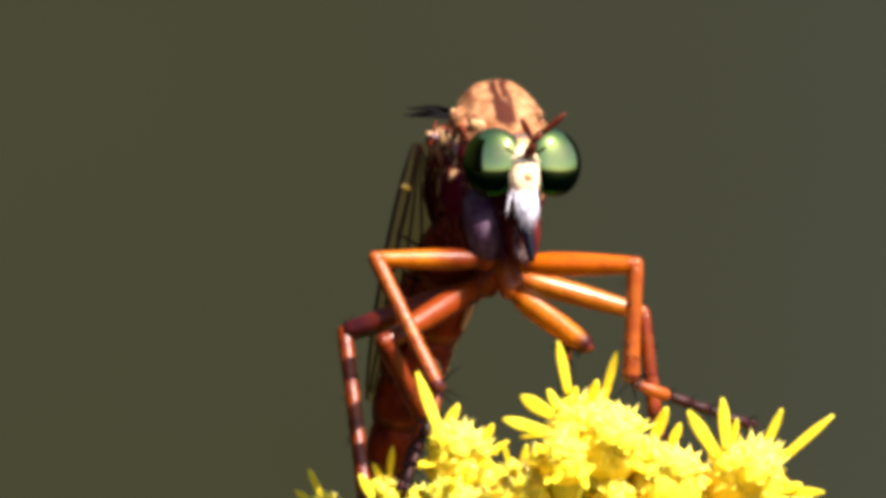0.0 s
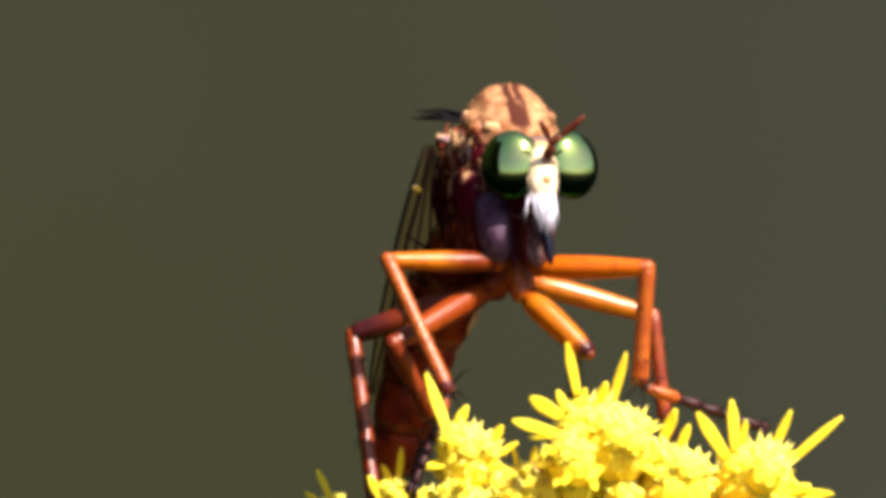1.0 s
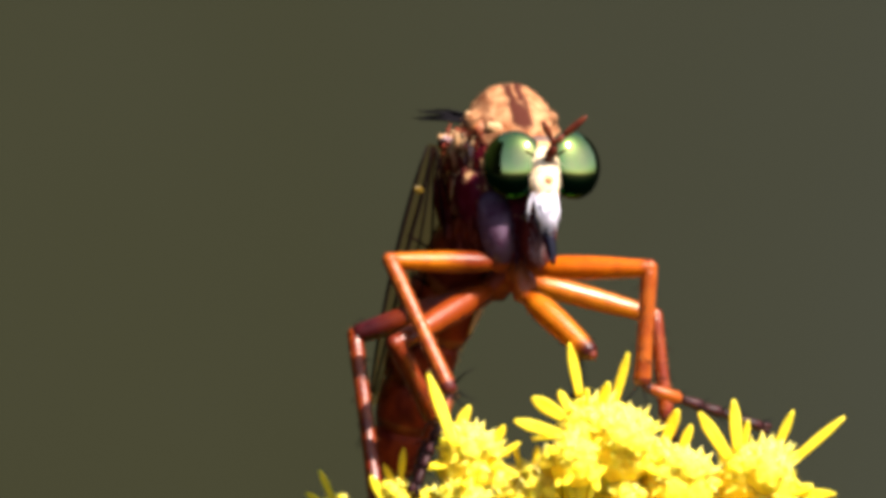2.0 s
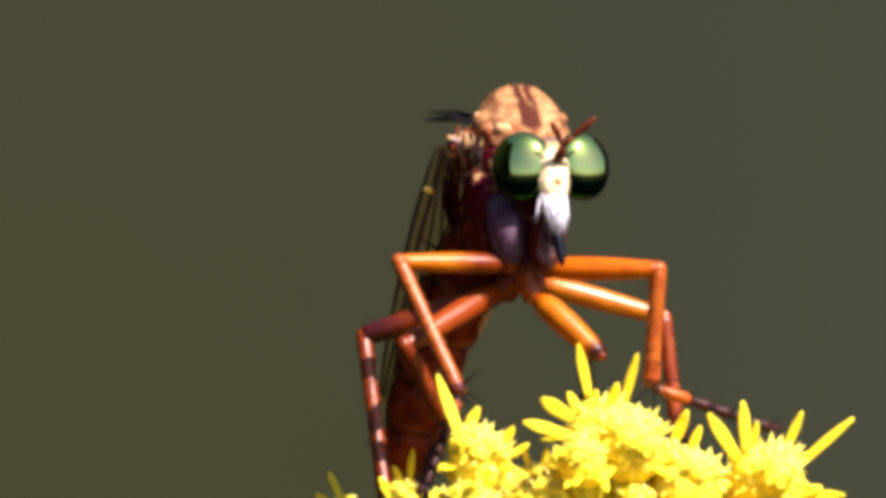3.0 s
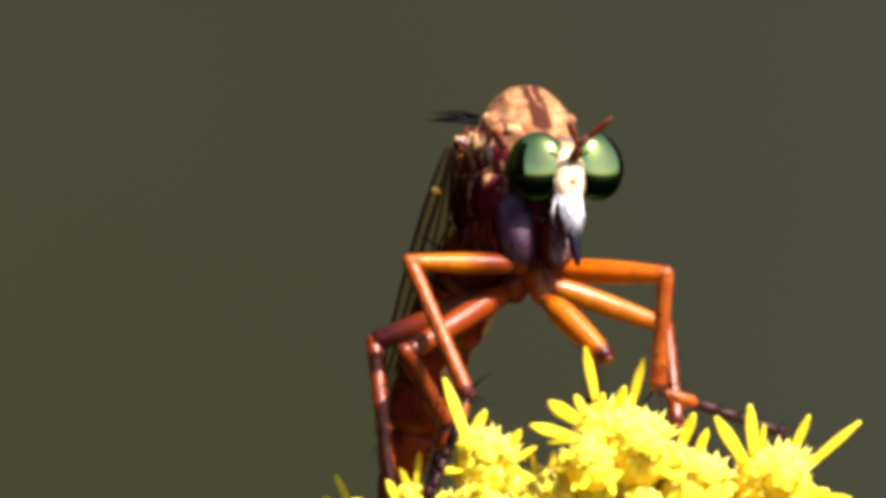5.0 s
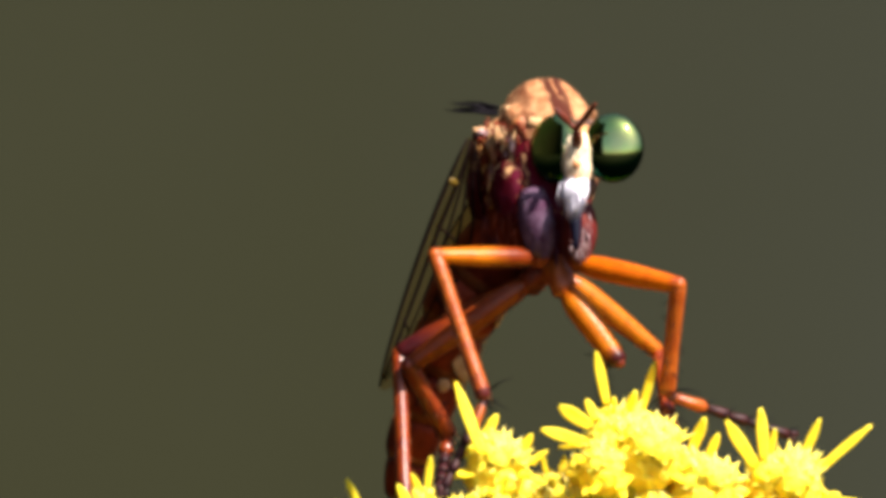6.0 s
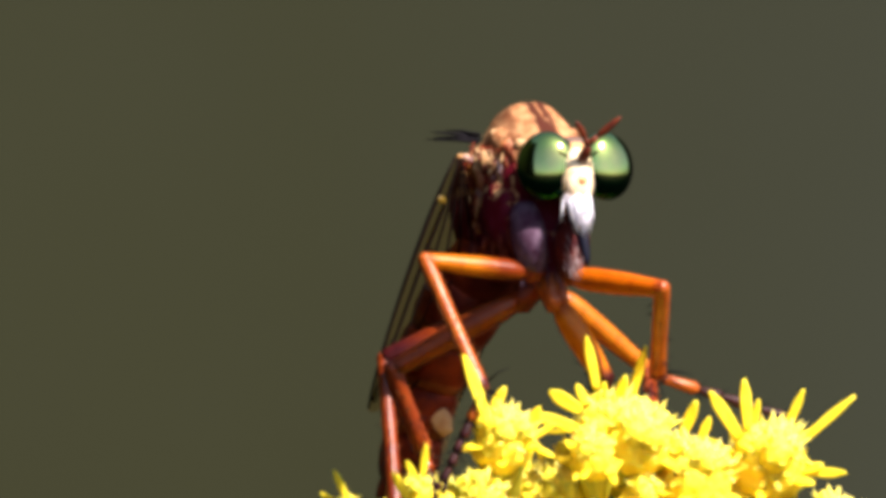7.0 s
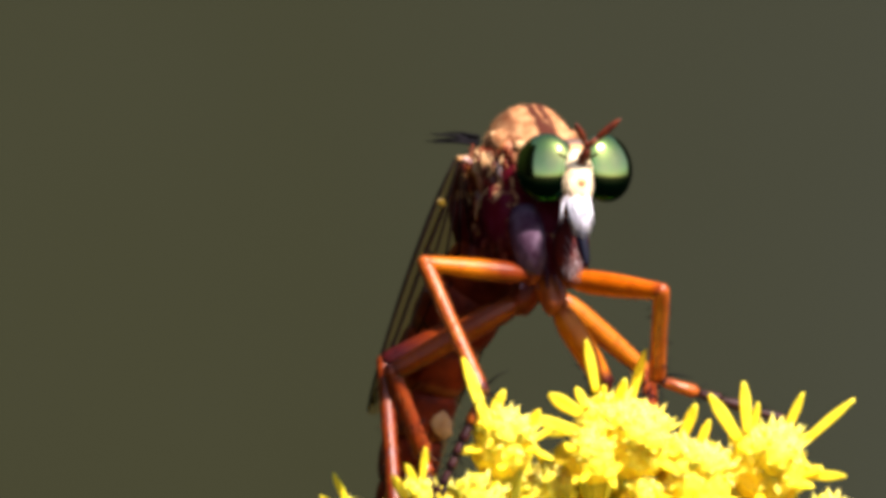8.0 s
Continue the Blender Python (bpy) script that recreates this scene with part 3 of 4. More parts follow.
def leg(fly, name, hip, knee, ankle, toe, thigh, shin):
    """Coxa on the body; thigh, shin and foot hang on it and are moved with it."""
    hip, knee, ankle, toe = (Vector(p) - PIVOT for p in (hip, knee, ankle, toe))
    rng = random.Random(int(abs(hip.x * 7 + knee.z)))
    centre = Vector((155, 30, -20)) - PIVOT
    bm = bmesh.new()
    if name == "front_leg":
        top = hip + Vector((-16 if hip.x < 0 else 4, -4, 122 if hip.x < 0 else 105))
        tube(bm, curve([top, top.lerp(hip, 0.5) + Vector((0, -12, 0)), hip + Vector((0, -2, 4)), hip.lerp(knee, 0.06)], 10), [18, 25, 29, 30, 28, 24, 19, 17, 16, 14], 14, 1.1)
        bm.faces.ensure_lookup_table()
        for f in list(bm.faces)[84:]:
            f.material_index = 2
    else:
        tube(bm, [centre.lerp(hip, 0.0) + Vector((0, 10, 10)), centre.lerp(hip, 0.4), hip.lerp(knee, -0.02) + Vector((0, 0, -3)), hip.lerp(knee, 0.05)], [28, 29, 22, 15], 14)
    if name == "front_leg":
        for i in range(130):
            p = top.lerp(hip, rng.uniform(0, 0.68)) + Vector((rng.uniform(-20, 20), -rng.uniform(16, 26), 0))
            hair(bm, p, p + Vector((rng.uniform(-3, 3), -rng.uniform(0, 5), -rng.uniform(12, 26))), 1.1, slot=i % 2)
    root = part(name, bm, (FRONT_TIBIA if hip.x > 0 else COXA) if name != "front_leg" else [DUSTED, LILAC_HAIR, COXA] if hip.x < 0 else [DARK_COXA, DUSTED, COXA], fly, "orange leg with a darker shin and foot")
    long = (knee - hip).length
    bm = bmesh.new()
    steps = [0, 0.04, 0.12, 0.25, 0.45, 0.65, 0.82, 0.93, 0.98, 1.0]
    fat = [0.5, 0.72, 0.95, 1.08, 1.06, 0.98, 0.86, 0.80, 0.76, 0.62]
    tube(bm, [(0, 0, s * long) for s in steps], [f * thigh for f in fat], 16)
    for i in range(26):
        a, s = rng.uniform(0, 6.28), rng.uniform(0.1, 0.95)
        d = Vector((math.cos(a), math.sin(a), 0.5))
        hair(bm, d * thigh * 0.85 + Vector((0, 0, s * long)), d * (thigh + rng.uniform(4, 9)) + Vector((0, 0, s * long)), 0.8, slot=1)
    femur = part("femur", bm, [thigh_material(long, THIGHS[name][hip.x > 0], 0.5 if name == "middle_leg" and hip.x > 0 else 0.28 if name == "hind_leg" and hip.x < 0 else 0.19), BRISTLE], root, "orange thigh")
    low = (ankle - knee).length
    bm = bmesh.new()
    fat = [0.9, 0.98, 1.0, 0.96, 0.94, 0.95, 1.0, 1.06, 1.0, 0.5]
    tube(bm, [(0, 0, s * low) for s in steps], [f * shin for f in fat], 14)
    ball(bm, (0, 0, 0), (shin * 0.98, shin * 0.98, shin * 1.05), None, 8)
    for i in range(34):
        a, s = rng.uniform(0, 6.28), rng.uniform(0.12, 1.0)
        d = Vector((math.cos(a), math.sin(a), 0.45))
        hair(bm, d * shin * 0.85 + Vector((0, 0, s * low)), d * (shin + rng.uniform(6, 16)) + Vector((0, 0, s * low)), 1.2, slot=1)
    for i in range(5):
        a = i * 1.26
        d = Vector((math.cos(a), math.sin(a), 0.9))
        hair(bm, d * shin * 0.6 + Vector((0, 0, low * 0.98)), d * (shin + 22) + Vector((0, 0, low)), 1.8, slot=1)
    if name == "front_leg":
        hair(bm, (shin * 0.7, 0, low * 0.95), (shin + 46, 18, low * 0.93), 2.2, (0, 0, -4), slot=1)
    for i in range(150):
        a, s = rng.uniform(0, 6.28), rng.uniform(0.05, 0.97)
        d = Vector((math.cos(a), math.sin(a), 0.9))
        hair(bm, d * shin * 0.8 + Vector((0, 0, s * low)), d * (shin + rng.uniform(1, 4)) + Vector((0, 0, s * low + 4)), 0.4, slot=3)
    for f in bm.faces:
        if f.material_index == 0 and f.calc_center_median().z > low * 0.90:
            f.material_index = 2
    tibia = part("tibia", bm, [{"front_leg": FRONT_TIBIA, "middle_leg": TIBIA, "hind_leg": HIND_TIBIA}[name], BRISTLE, TIP, GOLD_HAIR], root, "red-brown shin with black spines")
    foot = (toe - ankle).length
    bm = bmesh.new()
    at, size = 0.0, foot / 5.6
    pts, fat, tufts = [], [], []
    for k, share in enumerate((1.7, 0.95, 0.8, 0.75, 1.0)):
        w = shin * (0.72, 0.66, 0.64, 0.62, 0.60)[k]
        for f, g in ((0.02, 0.5), (0.2, 0.8), (0.6, 0.98), (0.88, 1.12), (0.98, 0.7)):
            pts.append((0, 0, at + share * size * f))
            fat.append(w * g)
        at += share * size
        tufts.append((w, at))
    tube(bm, pts, fat, 10)
    bm.faces.ensure_lookup_table()
    for f in list(bm.faces)[10:50]:
        f.material_index = 1
    spiny = bmesh.new()
    for w, end in tufts:
        for a in (0.6, 1.9, 2.9, 4.6, 5.5):
            d = Vector((math.cos(a + end), math.sin(a + end), 0.6))
            hair(spiny, d * w * 0.7 + Vector((0, 0, end - 6)), d * (w + 13) + Vector((0, 0, end)), 1.4)
    for sign in (-1, 1):
        tube(bm, curve([(sign * 3, 0, at - 4), (sign * 10, -4, at + 12), (sign * 13, -14, at + 20)], 6), [3.5, 3.2, 2.8, 2.2, 1.5, 0.5], 6, slot=2)
        ball(bm, (sign * 5, 4, at + 8), (5, 3, 10), None, 6)
    tarsus = part("tarsus", bm, [TARSUS, FRONT_TIBIA if name == "front_leg" else TIBIA, BRISTLE], root, "dark jointed foot with claws")
    spines = tagged(part("spine_fringe", spiny, BRISTLE, root), kind="stuff")
    return dict(hip=hip, knee=knee, ankle=ankle + PIVOT, toe=toe + PIVOT, long=long, low=low, parts=(femur, tibia, tarsus, spines))


fly, fly_head, wings, abdomen, thorax = robber_fly()
legs = [leg(fly, name, *numbers) for name, both in LEGS.items() for numbers in both]


# ---- the goldenrod ----
def petal_shape(length, broad, seed):
    """A strap petal with a round tip, a cupped face and a gentle bend; local z runs to the tip."""
    rng = random.Random(seed)
    bm = bmesh.new()
    bend, twist = rng.uniform(-0.10, 0.10) * length, rng.uniform(-0.3, 0.3)
    rows, cols = 11, 5
    front, rear = [], []
    for i in range(rows):
        s = i / (rows - 1)
        w = broad * 0.5 * (0.70 + 0.30 * math.sin(min(1, s * 1.6) * math.pi / 2)) * (1 if s < 0.55 else max(0.22, 1 - ((s - 0.55) / 0.47) ** 2.3))
        off = bend * s * s
        f, r = [], []
        for j in range(cols):
            a = (j / (cols - 1) - 0.5) * 2
            x, y = a * w, off - (1 - a * a) * w * 0.35 + (2.0 if j == 2 else 0)
            c, q = math.cos(twist * s), math.sin(twist * s)
            z = s * length * (1 - 0.02 * (j % 2))
            f.append(bm.verts.new((x * c - y * q, x * q + y * c, z)))
            r.append(bm.verts.new((x * c - (y + 5) * q, x * q + (y + 5) * c, z)))
        front.append(f)
        rear.append(r)
    for i in range(rows - 1):
        for j in range(cols - 1):
            bm.faces.new((front[i][j], front[i][j + 1], front[i + 1][j + 1], front[i + 1][j]))
            bm.faces.new((rear[i][j], rear[i + 1][j], rear[i + 1][j + 1], rear[i][j + 1]))
        for j in (0, cols - 1):
            bm.faces.new((front[i][j], front[i + 1][j], rear[i + 1][j], rear[i][j]))
    for i in (0, rows - 1):
        for j in range(cols - 1):
            bm.faces.new((front[i][j], front[i][j + 1], rear[i][j + 1], rear[i][j]))
    return bm


def floret_mesh(seed):
    """A disc floret: a short funnel opening into a star of pointed lobes."""
    rng = random.Random(seed)
    bm = bmesh.new()
    tall = rng.uniform(3, 10)
    tube(bm, [(0, 0, -14), (0, 0, tall * 0.5), (0, 0, tall * 0.9), (0, 0, tall)], [7, 8, 11, 8], 8)
    for k in range(5):
        a = k * 1.2566 + rng.uniform(-0.25, 0.25)
        d, t = Vector((math.cos(a), math.sin(a), 0)), Vector((-math.sin(a), math.cos(a), 0))
        spread, rise = rng.uniform(14, 26), rng.uniform(10, 30)
        mid = []
        for f in (0, 0.35, 0.7, 1.0):
            c = d * (8 + spread * f) + Vector((0, 0, tall - 3 + rise * f - 8 * f * f))
            w = (5.5, 5.6, 3.6, 0.4)[int(f * 3 + 0.5)]
            mid.append([bm.verts.new(c - t * w), bm.verts.new(c + Vector((0, 0, -2.5)) + d * 1.5), bm.verts.new(c + t * w), bm.verts.new(c + Vector((0, 0, -6)) + d * 3)])
        for p, q in zip(mid, mid[1:]):
            for j in range(4):
                bm.faces.new((p[j], p[(j + 1) % 4], q[(j + 1) % 4], q[j]))
        bm.faces.new(mid[0])
        bm.faces.new(mid[-1])
    return floret_data("floret", bm)


def floret_data(name, bm):
    bmesh.ops.recalc_face_normals(bm, faces=bm.faces)
    bmesh.ops.scale(bm, vec=(U, U, U), verts=bm.verts)
    mesh = bpy.data.meshes.new(name)
    bm.to_mesh(mesh)
    bm.free()
    mesh.materials.append(FLORET)
    mesh.shade_smooth()
    return mesh


def bud_mesh(seed):
    """A plump disc floret about to open, with a ring of small teeth round its crown."""
    rng = random.Random(seed)
    bm = bmesh.new()
    ball(bm, (0, 0, 12), (27, 27, 34), None, 10, lambda d: 1 + 0.16 * noise.noise(d * 2 + Vector((seed, 0, 0))))
    teeth = rng.randrange(6, 9)
    for k in range(teeth):
        a = 2 * math.pi * (k + rng.uniform(-0.25, 0.25)) / teeth
        d, t = Vector((math.cos(a), math.sin(a), 0)), Vector((-math.sin(a), math.cos(a), 0))
        low, tip = d * 20 + Vector((0, 0, 28)), d * rng.uniform(25, 33) + Vector((0, 0, rng.uniform(46, 58)))
        base = [bm.verts.new(low + t * 8), bm.verts.new(low - t * 8), bm.verts.new(low - d * 7 + Vector((0, 0, 6)))]
        top = bm.verts.new(tip)
        for i in range(3):
            bm.faces.new((base[i], base[(i + 1) % 3], top))
    return floret_data("bud_floret", bm)


BUDS = [bud_mesh(s) for s in range(5)]
FLORETS = [floret_mesh(s) for s in range(6)]
goldenrod = tagged(new("goldenrod"), "goldenrod stem topped by dense bright yellow flower heads", "flower")
goldenrod.location = spot(240, 60, 0) - Vector((0, 0, HEIGHT))
ROOT = Vector((240, 60, -HEIGHT / U))
NODE = Vector((230, 70, -760))


def flower_head(at, axis, size, florets, rays, seed, tall=1.0, rim=11):
    """A cup of bracts with disc florets and strap petals; rays are (root, tip, breadth) from the cup's rim."""
    rng = random.Random(seed)
    at, axis = Vector(at), Vector(axis).normalized()
    frame_in = aim(at - ROOT, axis)
    bm = bmesh.new()
    deep = size * 1.7 * tall
    tube(bm, [(0, 0, -deep), (0, 0, -deep * 0.85), (0, 0, -deep * 0.5), (0, 0, -deep * 0.15), (0, 0, 0), (0, 0, 8)],
         [size * f for f in (0.12, 0.42, 0.62, 0.66, 0.7, 0.4)], 16)
    head = part("flower_head", bm, BRACT, goldenrod, "", at=frame_in)
    bm = bmesh.new()
    ball(bm, (0, 0, 2), (size * 0.92, size * 0.92, size * 0.84), None, 26, lambda d: 1 + 0.10 * noise.noise(d * 3 + Vector((seed, 0, 0))) + 0.07 * noise.noise(d * 8 + Vector((seed, 0, 0))) + 0.05 * noise.noise(d * 17 + Vector((seed, 0, 0))))
    part("disc", bm, FLORET, head)
    for k in range(12):
        a = k * 2.4
        h = -deep * (0.55 if k % 2 else 0.3)
        d = Vector((math.cos(a), math.sin(a), 0))
        root = d * size * 0.52 + Vector((0, 0, h - deep * 0.3))
        tip = d * size * 0.76 + Vector((0, 0, h + deep * 0.38))
        part("bract", petal_shape((tip - root).length, size * 0.42, seed * 31 + k), BRACT, head, at=aim(root, tip - root, d * -1))
    buds = 8 if size > 55 else 5
    for k in range(buds):
        s = 0.72 * math.sqrt((k + 0.4) / buds)
        a = k * 2.39996 + seed
        d = Vector((math.cos(a) * s, math.sin(a) * s, math.sqrt(1 - s * s * 0.85))).normalized()
        ob = new("floret", BUDS[rng.randrange(5)])
        ob.parent = head
        k2 = size / 66 * rng.uniform(0.8, 1.15)
        ob.matrix_basis = aim(d * size * 0.5, d, (rng.uniform(-1, 1), rng.uniform(-1, 1), 0.1)) @ Matrix.Diagonal((k2, k2, k2 * rng.uniform(0.9, 1.2), 1))
    florets = max(3, round(florets * 0.5))
    for k in range(florets):
        s = 0.9 * math.sqrt((k + 0.5) / florets)
        a = k * 2.39996 + rng.uniform(-0.2, 0.2)
        d = Vector((math.cos(a) * s, math.sin(a) * s, math.sqrt(1 - s * s * 0.82))).normalized()
        ob = new("floret", FLORETS[rng.randrange(6)])
        ob.parent = head
        k2 = size / 62 * rng.uniform(0.8, 1.1)
        p = Vector((math.cos(a), math.sin(a), 0)) * s * size * 0.86 + Vector((0, 0, size * 0.66 * math.sqrt(1 - s * s)))
        ob.matrix_basis = aim(p, d, (rng.uniform(-1, 1), rng.uniform(-1, 1), 0.1)) @ Matrix.Diagonal((k2, k2, k2 * rng.uniform(0.7, 1.0), 1))
    rim = round(rim * 0.7)
    for k in range(rim):
        a = (k + rng.uniform(-0.3, 0.3)) * 2 * math.pi / rim + seed
        lift = radians(rng.uniform(-38, 32))
        d = Vector((math.cos(a), math.sin(a), 0))
        way = d * math.cos(lift) + Vector((0, 0, math.sin(lift)))
        part("petal", petal_shape(size * rng.uniform(0.6, 1.0), size * rng.uniform(0.26, 0.38), seed * 53 + k), PETAL, head,
             at=aim(d * size * 0.7 + Vector((0, 0, rng.uniform(-6, 14))), way, Vector((0, 0, 1)) + d * 0.3))
    inv = frame_in.inverted()
    for k, (root, tip, broad) in enumerate(rays):
        a, b = ((inv @ ((Vector(p) - ROOT) * U)) / U for p in (root, tip))
        facing = inv.to_3x3() @ Vector((rng.uniform(-0.5, 0.5), -1, rng.uniform(0, 0.5)))
        part("petal", petal_shape((b - a).length, broad * 0.70, seed * 17 + k), PETAL, head, at=aim(a, b - a, facing))
    # the short stalk under the cup
    foot = (inv @ ((NODE - ROOT) * U)) / U
    bm = bmesh.new()
    tube(bm, curve([(0, 0, -deep * 0.95), (0, 0, -deep * 1.4), foot.lerp(Vector((0, 0, -deep)), 0.3), foot], 10), [7, 7, 8, 8, 9, 9, 10, 10, 11, 11], 8)
    part("stalk", bm, STEM, head)
    return head


def stem():
    bm = bmesh.new()
    pts = curve([(0, 0, 0), (400, 300, 12000), (-300, 150, 28000), (120, 60, 40000), tuple(NODE - ROOT)], 60)
    tube(bm, pts, [75 - 40 * i / 59 for i in range(60)], 10)
    part("stem", bm, STEM, goldenrod, "long green stem")


stem()
# Left, middle, right and the small heads that show, each with its own petals.
heads = {
    "left": flower_head((66, -185, -388), (0.05, -0.38, 0.92), 59, 15,
                        [((44, -240, -352), (-3, -222, -222), 28), ((44, -165, -330), (68, -155, -280), 26), ((112, -180, -350), (132, -185, -314), 22),
                         ((25, -205, -375), (-4, -215, -392), 22), ((120, -180, -370), (160, -180, -345), 16)], 11),
    "middle": flower_head((282, -60, -350), (0.05, -0.54, 0.84), 68, 15,
                          [((264, -70, -262), (246, -82, -168), 24), ((326, -50, -280), (352, -58, -186), 22), ((236, -120, -300), (180, -130, -266), 36),
                           ((230, -125, -330), (148, -140, -306), 30), ((300, -90, -290), (316, -104, -238), 26), ((272, -80, -290), (280, -88, -250), 22),
                           ((245, -80, -290), (228, -88, -254), 22), ((238, -90, -372), (216, -120, -394), 26), ((345, -80, -380), (368, -110, -424), 30)], 12),
    "front": flower_head((334, -118, -366), (0.2, -0.55, 0.8), 64, 5, [], 13, rim=9),
    "fore": flower_head((258, -152, -388), (-0.1, -0.45, 0.88), 46, 6,
                        [((236, -170, -372), (204, -184, -352), 20), ((282, -175, -392), (298, -190, -432), 22), ((240, -172, -398), (222, -188, -424), 20)], 19, rim=8),
    "lower": flower_head((432, -90, -432), (0.1, -0.45, 0.86), 70, 10,
                         [((412, -80, -350), (441, -92, -286), 28), ((444, -90, -360), (462, -100, -314), 22), ((462, -90, -390), (484, -100, -362), 20)], 14, rim=13),
    "right": flower_head((578, -20, -428), (0.12, -0.56, 0.8), 76, 14,
                         [((530, -60, -376), (477, -76, -292), 32), ((543, -60, -360), (536, -74, -270), 28), ((556, -50, -350), (563, -56, -306), 16),
                          ((608, -30, -366), (643, -40, -288), 22), ((634, -30, -388), (730, -50, -299), 22), ((640, -30, -436), (718, -50, -437), 24)], 15),
    "between": flower_head((172, 50, -425), (-0.05, -0.3, 0.95), 36, 5,
                           [((140, 40, -370), (114, 30, -350), 14), ((184, 40, -395), (192, 34, -352), 16), ((196, 40, -400), (214, 20, -368), 14), ((160, 40, -390), (150, 30, -350), 14)], 16, rim=7),
    "small": flower_head((-62, 0, -450), (-0.1, -0.35, 0.93), 36, 4,
                         [((-52, -10, -410), (-46, -14, -354), 18), ((-62, -10, -420), (-82, -14, -384), 18), ((-80, -90, -450), (-106, -100, -404), 24)], 17, rim=7),
    "outer": flower_head((-165, 60, -490), (-0.25, -0.3, 0.9), 42, 5,
                         [((-170, 50, -450), (-196, 40, -394), 18), ((-185, 50, -460), (-220, 40, -434), 18)], 18, rim=8),
}
below = [((58, -215, -476), (0, -0.45, 0.88), 52), ((238, 60, -402), (-0.1, -0.4, 0.9), 52), ((120, 20, -440), (0.1, -0.4, 0.9), 40), ((-10, 70, -505), (-0.1, -0.3, 0.85), 58), ((150, 10, -485), (0, -0.35, 0.83), 58), ((205, -100, -466), (0, -0.4, 0.83), 48), ((345, -120, -462), (0.1, -0.45, 0.83), 46), ((365, 10, -475), (0.05, -0.4, 0.8), 60),
         ((505, 10, -480), (0.15, -0.35, 0.8), 60), ((680, 20, -520), (0.35, -0.35, 0.8), 58), ((-120, 40, -530), (-0.3, -0.3, 0.85), 50),
         ((60, -130, -540), (0, -0.55, 0.83), 62), ((300, -150, -550), (0.05, -0.6, 0.8), 64), ((480, -130, -550), (0.15, -0.55, 0.8), 66)]
for k, (at, axis, size) in enumerate(below):
    heads["below" + str(k)] = flower_head(at, axis, size, 10, [], 30 + k, rim=12)


# ---- a gnat that darts by ----
def passing_gnat():
    ob = tagged(new("gnat"), "tiny dark gnat with clear wings darting past", "insect")
    bm = bmesh.new()
    tube(bm, [(-13, 0, 9), (-8, 0, 6), (0, 0, 0), (8, 0, -6), (16, 0, -12)], [2, 5, 6, 5, 1.5], 10)
    ball(bm, (-15, 0, 11), (4, 4, 4), None, 8)
    part("body", bm, BRISTLE, ob, "dark slender body")
    for sign in (-1, 1):
        bm = bmesh.new()
        ball(bm, (0, 0, 0), (17, 1.2, 6), None, 8)
        part("wing", bm, FILM, ob, "clear blurred wing", at=pose(-4 * U + sign * 14 * U, sign * 4 * U, 8 * U, 0, 10 * sign - 20, 0))
    return ob


gnat = passing_gnat()

# ---- how things move ----
# The fly's body: seconds, shift right and up in model units, then turn, nod and lean in degrees.
BODY = [(0.0, 0, 4, -3, 1, -1), (0.4, 0, 4, -3, 1, -1), (0.5, 0, 0, 0, 0, 0), (4.7, 0, 0, 0, 0, 0), (5.2, 4, 9, 6, 0, 0.5), (5.8, 10, 21, 11, 0, 1.5), (5.9, 0, 18, 11, 0, 1.5),
        (6.0, 14, 25, 5, 1, 1), (6.1, 11, 22, 7, 1, 1), (6.2, 10, 21, 7, 1, 0.5), (6.3, 11, 22, 7, 1, 0.5), (6.4, 30, -24, 8, -2, -0.5), (6.5, 20, -20, 8, -2, -0.5), (7.0, 20, -17, 8, -2, -0.5), (8.0, 20, -16, 8, -2, -0.5)]
# The head: seconds, its centre across and up, then turn, nod and lean in the world.
HEAD = [(0.0, 182, 147, 12, 0, 0), (0.4, 184, 146, 13, 0, 0), (0.5, 208, 153, 62, -11, 0), (0.6, 208, 153, 62, -11, 0), (0.7, 206, 152, 58, -10, 0), (0.8, 204, 143, 36, -2, 0),
        (0.9, 199, 145, 14, 0, 0), (1.0, 197, 145, 14, 0, 0), (4.7, 197, 145, 14, 0, 0), (5.2, 228, 158, 18, 0, 0), (5.8, 258, 175, 24, 0, 0), (5.9, 239, 173, 24, 0, 0),
        (6.0, 223, 190, -20, 4, 0), (6.1, 231, 167, 13, 2, 0), (6.2, 230, 159, 12, 5, 0), (6.3, 231, 168, 15, 2, 0), (6.4, 252, 146, 15, 0, 0), (6.5, 232, 143, 15, 0, 0), (7.0, 231, 147, 15, 0, 0), (8.0, 231, 149, 15, 0, 0)]
# How far the folded wings and the abdomen have swung out.
SWING = [(0.0, -0.5, 0), (0.4, -0.5, 0), (0.5, 0, 0), (4.7, 0, 0), (5.8, 8, 3), (5.9, 7, 3), (6.0, 4.5, 1.5), (6.1, 6, 2), (6.3, 6, 2), (6.4, 5.5, -4), (6.5, 5.5, -5), (8.0, 5.5, -5)]
# Which of the joints' places holds: 0 at the start, 1 while high, 2 settled; -1 is the resting pose.
STEP = [(0.0, 1, 0, 0, 0), (0.4, 1, 0, 0, 0), (0.5, 0, 1, 0, 0), (4.7, 0, 1, 0, 0), (5.2, 0, 0.5, 0.5, 0), (5.8, 0, 0, 1, 0), (6.3, 0, 0, 1, 0), (6.4, 0, 0, 0.1, 0.9), (6.5, 0, 0, 0, 1), (8.0, 0, 0, 0, 1)]
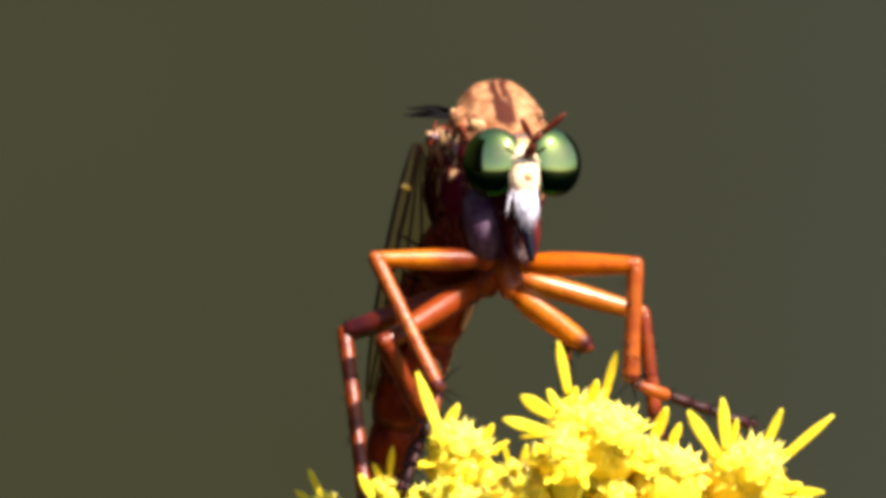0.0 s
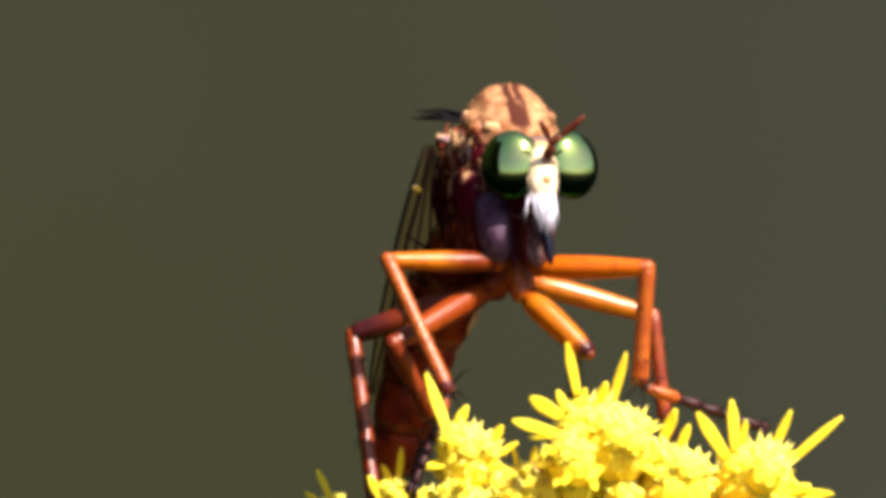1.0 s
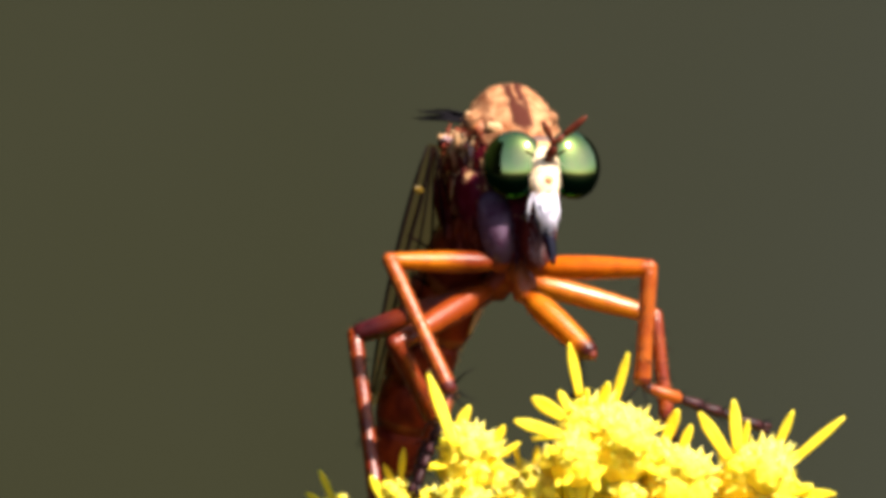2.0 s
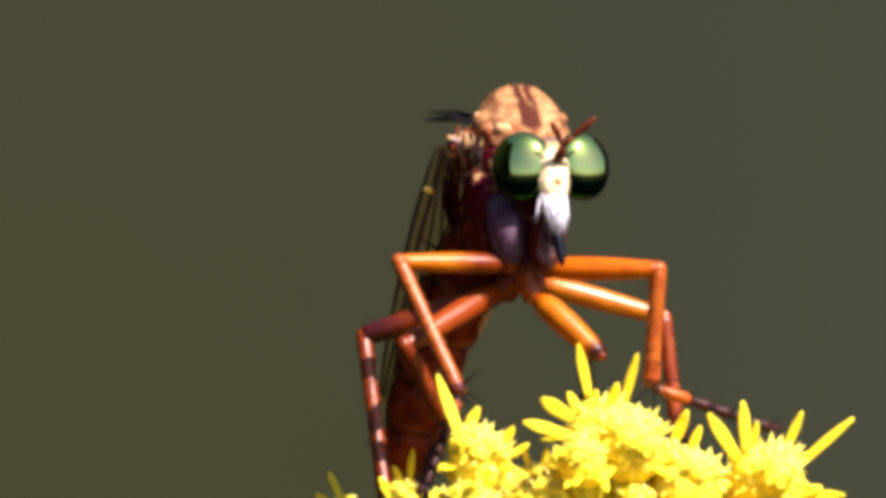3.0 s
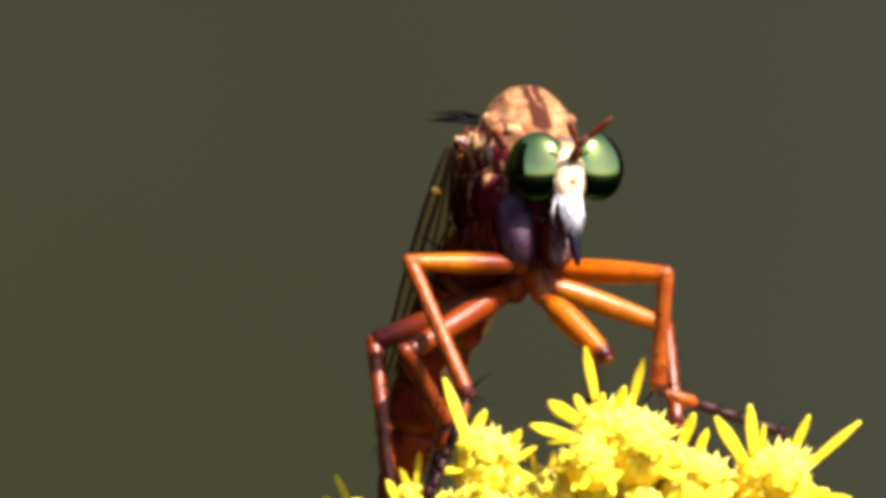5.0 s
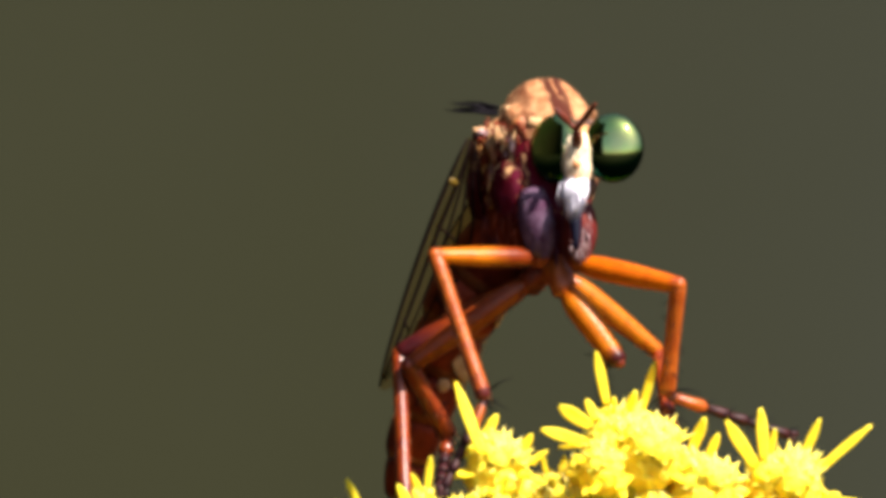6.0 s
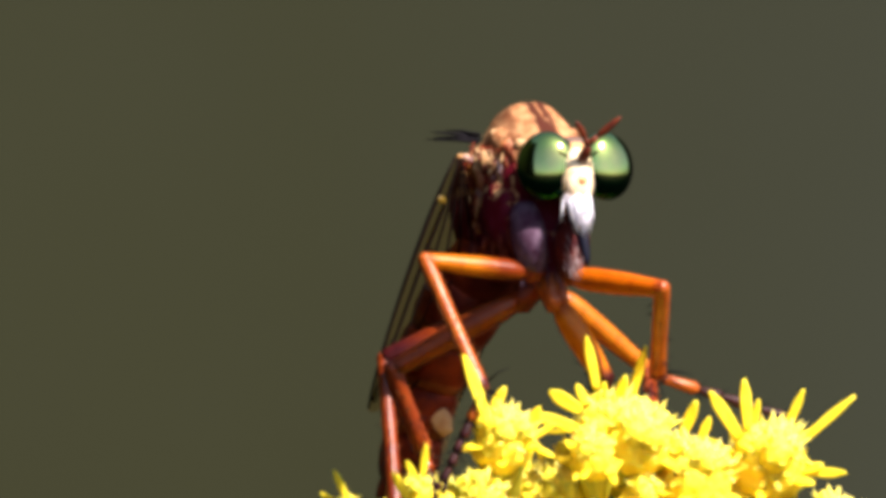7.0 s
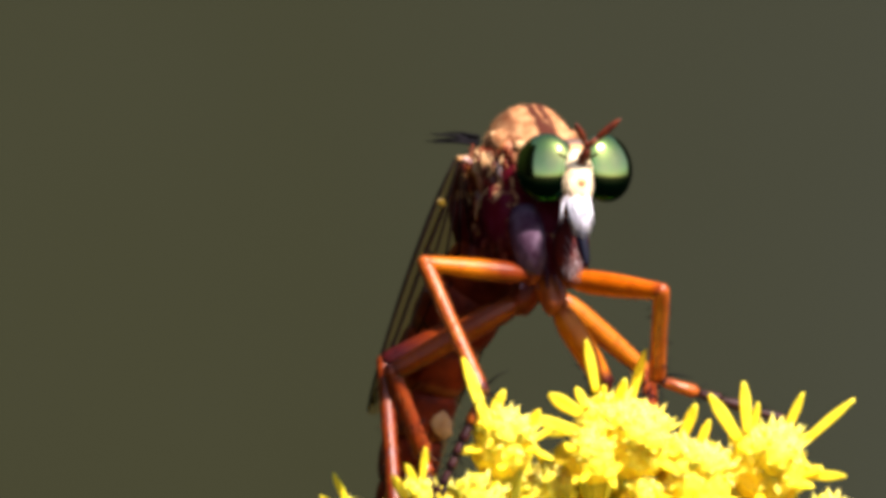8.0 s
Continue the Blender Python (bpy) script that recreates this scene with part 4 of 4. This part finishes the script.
# How far each flower head has nodded after the fly's move.
NOD = {"left": (38, 0, 37), "middle": (6, 0, 15), "front": (5, 0, 14), "fore": (6, 0, 14), "lower": (8, 0, 18), "right": (-6, 0, 41), "between": (14, 0, 12),
       "small": (15, 0, 10), "outer": (1, 0, 3)}
NOD_TIMES = [(0.0, 0.0, 0, 0), (4.7, 0.0, 0, 0), (5.8, 0.0, 0, 0), (6.2, 0.05, 0, 0), (6.3, 0.1, 0, 0), (6.4, 0.9, -15, 10), (6.5, 1.0, 0, 0), (8.0, 1.0, 0, 0)]


def at_time(rows, t):
    return [float(np.interp(t, [r[0] for r in rows], [r[k] for r in rows])) for k in range(1, len(rows[0]))]


def body_pose(t):
    x, z, a, b, c = at_time(BODY, t)
    return pose((PIVOT.x + x) * U, PIVOT.y * U, HEIGHT + (PIVOT.z + z) * U, b, c, a)


def bend(start, end, across, up, long):
    """The far end of a rigid limb from start, seen at (across, up); its depth follows from its length, on the side where end lies."""
    dx, dz = across - start.x, up - start.z
    left = long ** 2 - dx * dx - dz * dz
    deep = math.sqrt(left) if left > 0 else 0.0
    way = Vector((dx, deep if end.y >= start.y else -deep, dz))
    return start + way.normalized() * long


def move_leg(one, places):
    times = sorted({r[0] for r in BODY + STEP})
    rows = [[], [], []]
    home = [(p.x, p.z) for p in (one["knee"] + PIVOT, one["ankle"], one["toe"])]
    for t in times:
        place = body_pose(t)
        inv = place.inverted()
        share = at_time(STEP, t)
        goals = [sum((Vector(g) * w for g, w in zip((places[0][j], home[j], places[1][j], places[2][j]), share)), Vector((0, 0))) for j in range(3)]
        hip = (place @ (one["hip"] * U) - spot(0, 0, 0)) / U
        knee = bend(hip, one["knee"] + PIVOT, *goals[0], one["long"])
        ankle = bend(knee, knee + one["ankle"] - (one["knee"] + PIVOT), *goals[1], one["low"])
        toe = Vector((goals[2][0], one["toe"].y, goals[2][1]))
        joint = [(inv @ spot(*p)) / U for p in (hip, knee, ankle, toe)]
        for k in range(3):
            rows[k].append((t, aim(joint[k], joint[k + 1] - joint[k])))
    for ob, r in zip(one["parts"], rows + rows[2:]):
        walk(ob, r)


def swing(ob, pivot, column, sign=1):
    """Turn a part about a pivot of the fly, across the view."""
    rest, p = ob.matrix_basis.copy(), Matrix.Translation(pivot * U)
    walk(ob, [(r[0], p @ pose(0, 0, 0, 0, sign * r[column], 0) @ p.inverted() @ rest) for r in SWING])


# The gnat: seconds, across, away and up; it ends on the flower stalks below.
GNAT = [(0.0, 1300, 150, -160), (0.1, 950, 120, -190), (0.2, 815, 100, -198), (0.3, 693, 90, -216), (0.4, 560, 110, -420), (0.5, 530, 90, -640), (8.0, 530, 90, -640)]


def motions():
    walk(gnat, [(t, pose(x * U, y * U, HEIGHT + z * U)) for t, x, y, z in GNAT])
    walk(fly, [(r[0], body_pose(r[0])) for r in BODY])
    walk(fly_head, [(t, body_pose(t).inverted() @ Matrix.Translation(spot(x, HEAD_AT.y, z)) @ pose(0, 0, 0, b, c, a)) for t, x, z, a, b, c in HEAD])
    swing(wings[0], Vector((6, 14, 182)) - PIVOT, 1)
    swing(wings[1], Vector((176, 150, 172)) - PIVOT, 2)
    rest, p = abdomen.matrix_basis.copy(), Matrix.Translation((Vector((92, 125, 10)) - PIVOT) * U)
    walk(abdomen, [(r[0], Matrix.Translation(Vector((-46, 30, -52)) * U * at_time(((0, 0), (6.3, 0), (6.5, 1), (8, 1)), r[0])[0]) @ p @ pose(0, 0, 0, 0, r[2], 0) @ p.inverted() @ rest)
                   for r in SWING])
    rest = thorax.matrix_basis.copy()
    walk(thorax, [(t, Matrix.Translation(Vector((-4, 0, -21)) * U * k) @ rest) for t, k in ((0.0, 0), (6.3, 0), (6.4, 0.9), (6.5, 1), (7.0, 0.55), (8.0, 0.5))])
    for one, places in zip(legs, JOINTS):
        move_leg(one, places)
    for name, head in heads.items():
        d = Vector(NOD.get(name, (6, 0, 18)))
        rest = head.matrix_basis.copy()
        walk(head, [(t, Matrix.Translation((d * k + Vector((x, 0, z))) * U) @ rest) for t, k, x, z in NOD_TIMES])


motions()
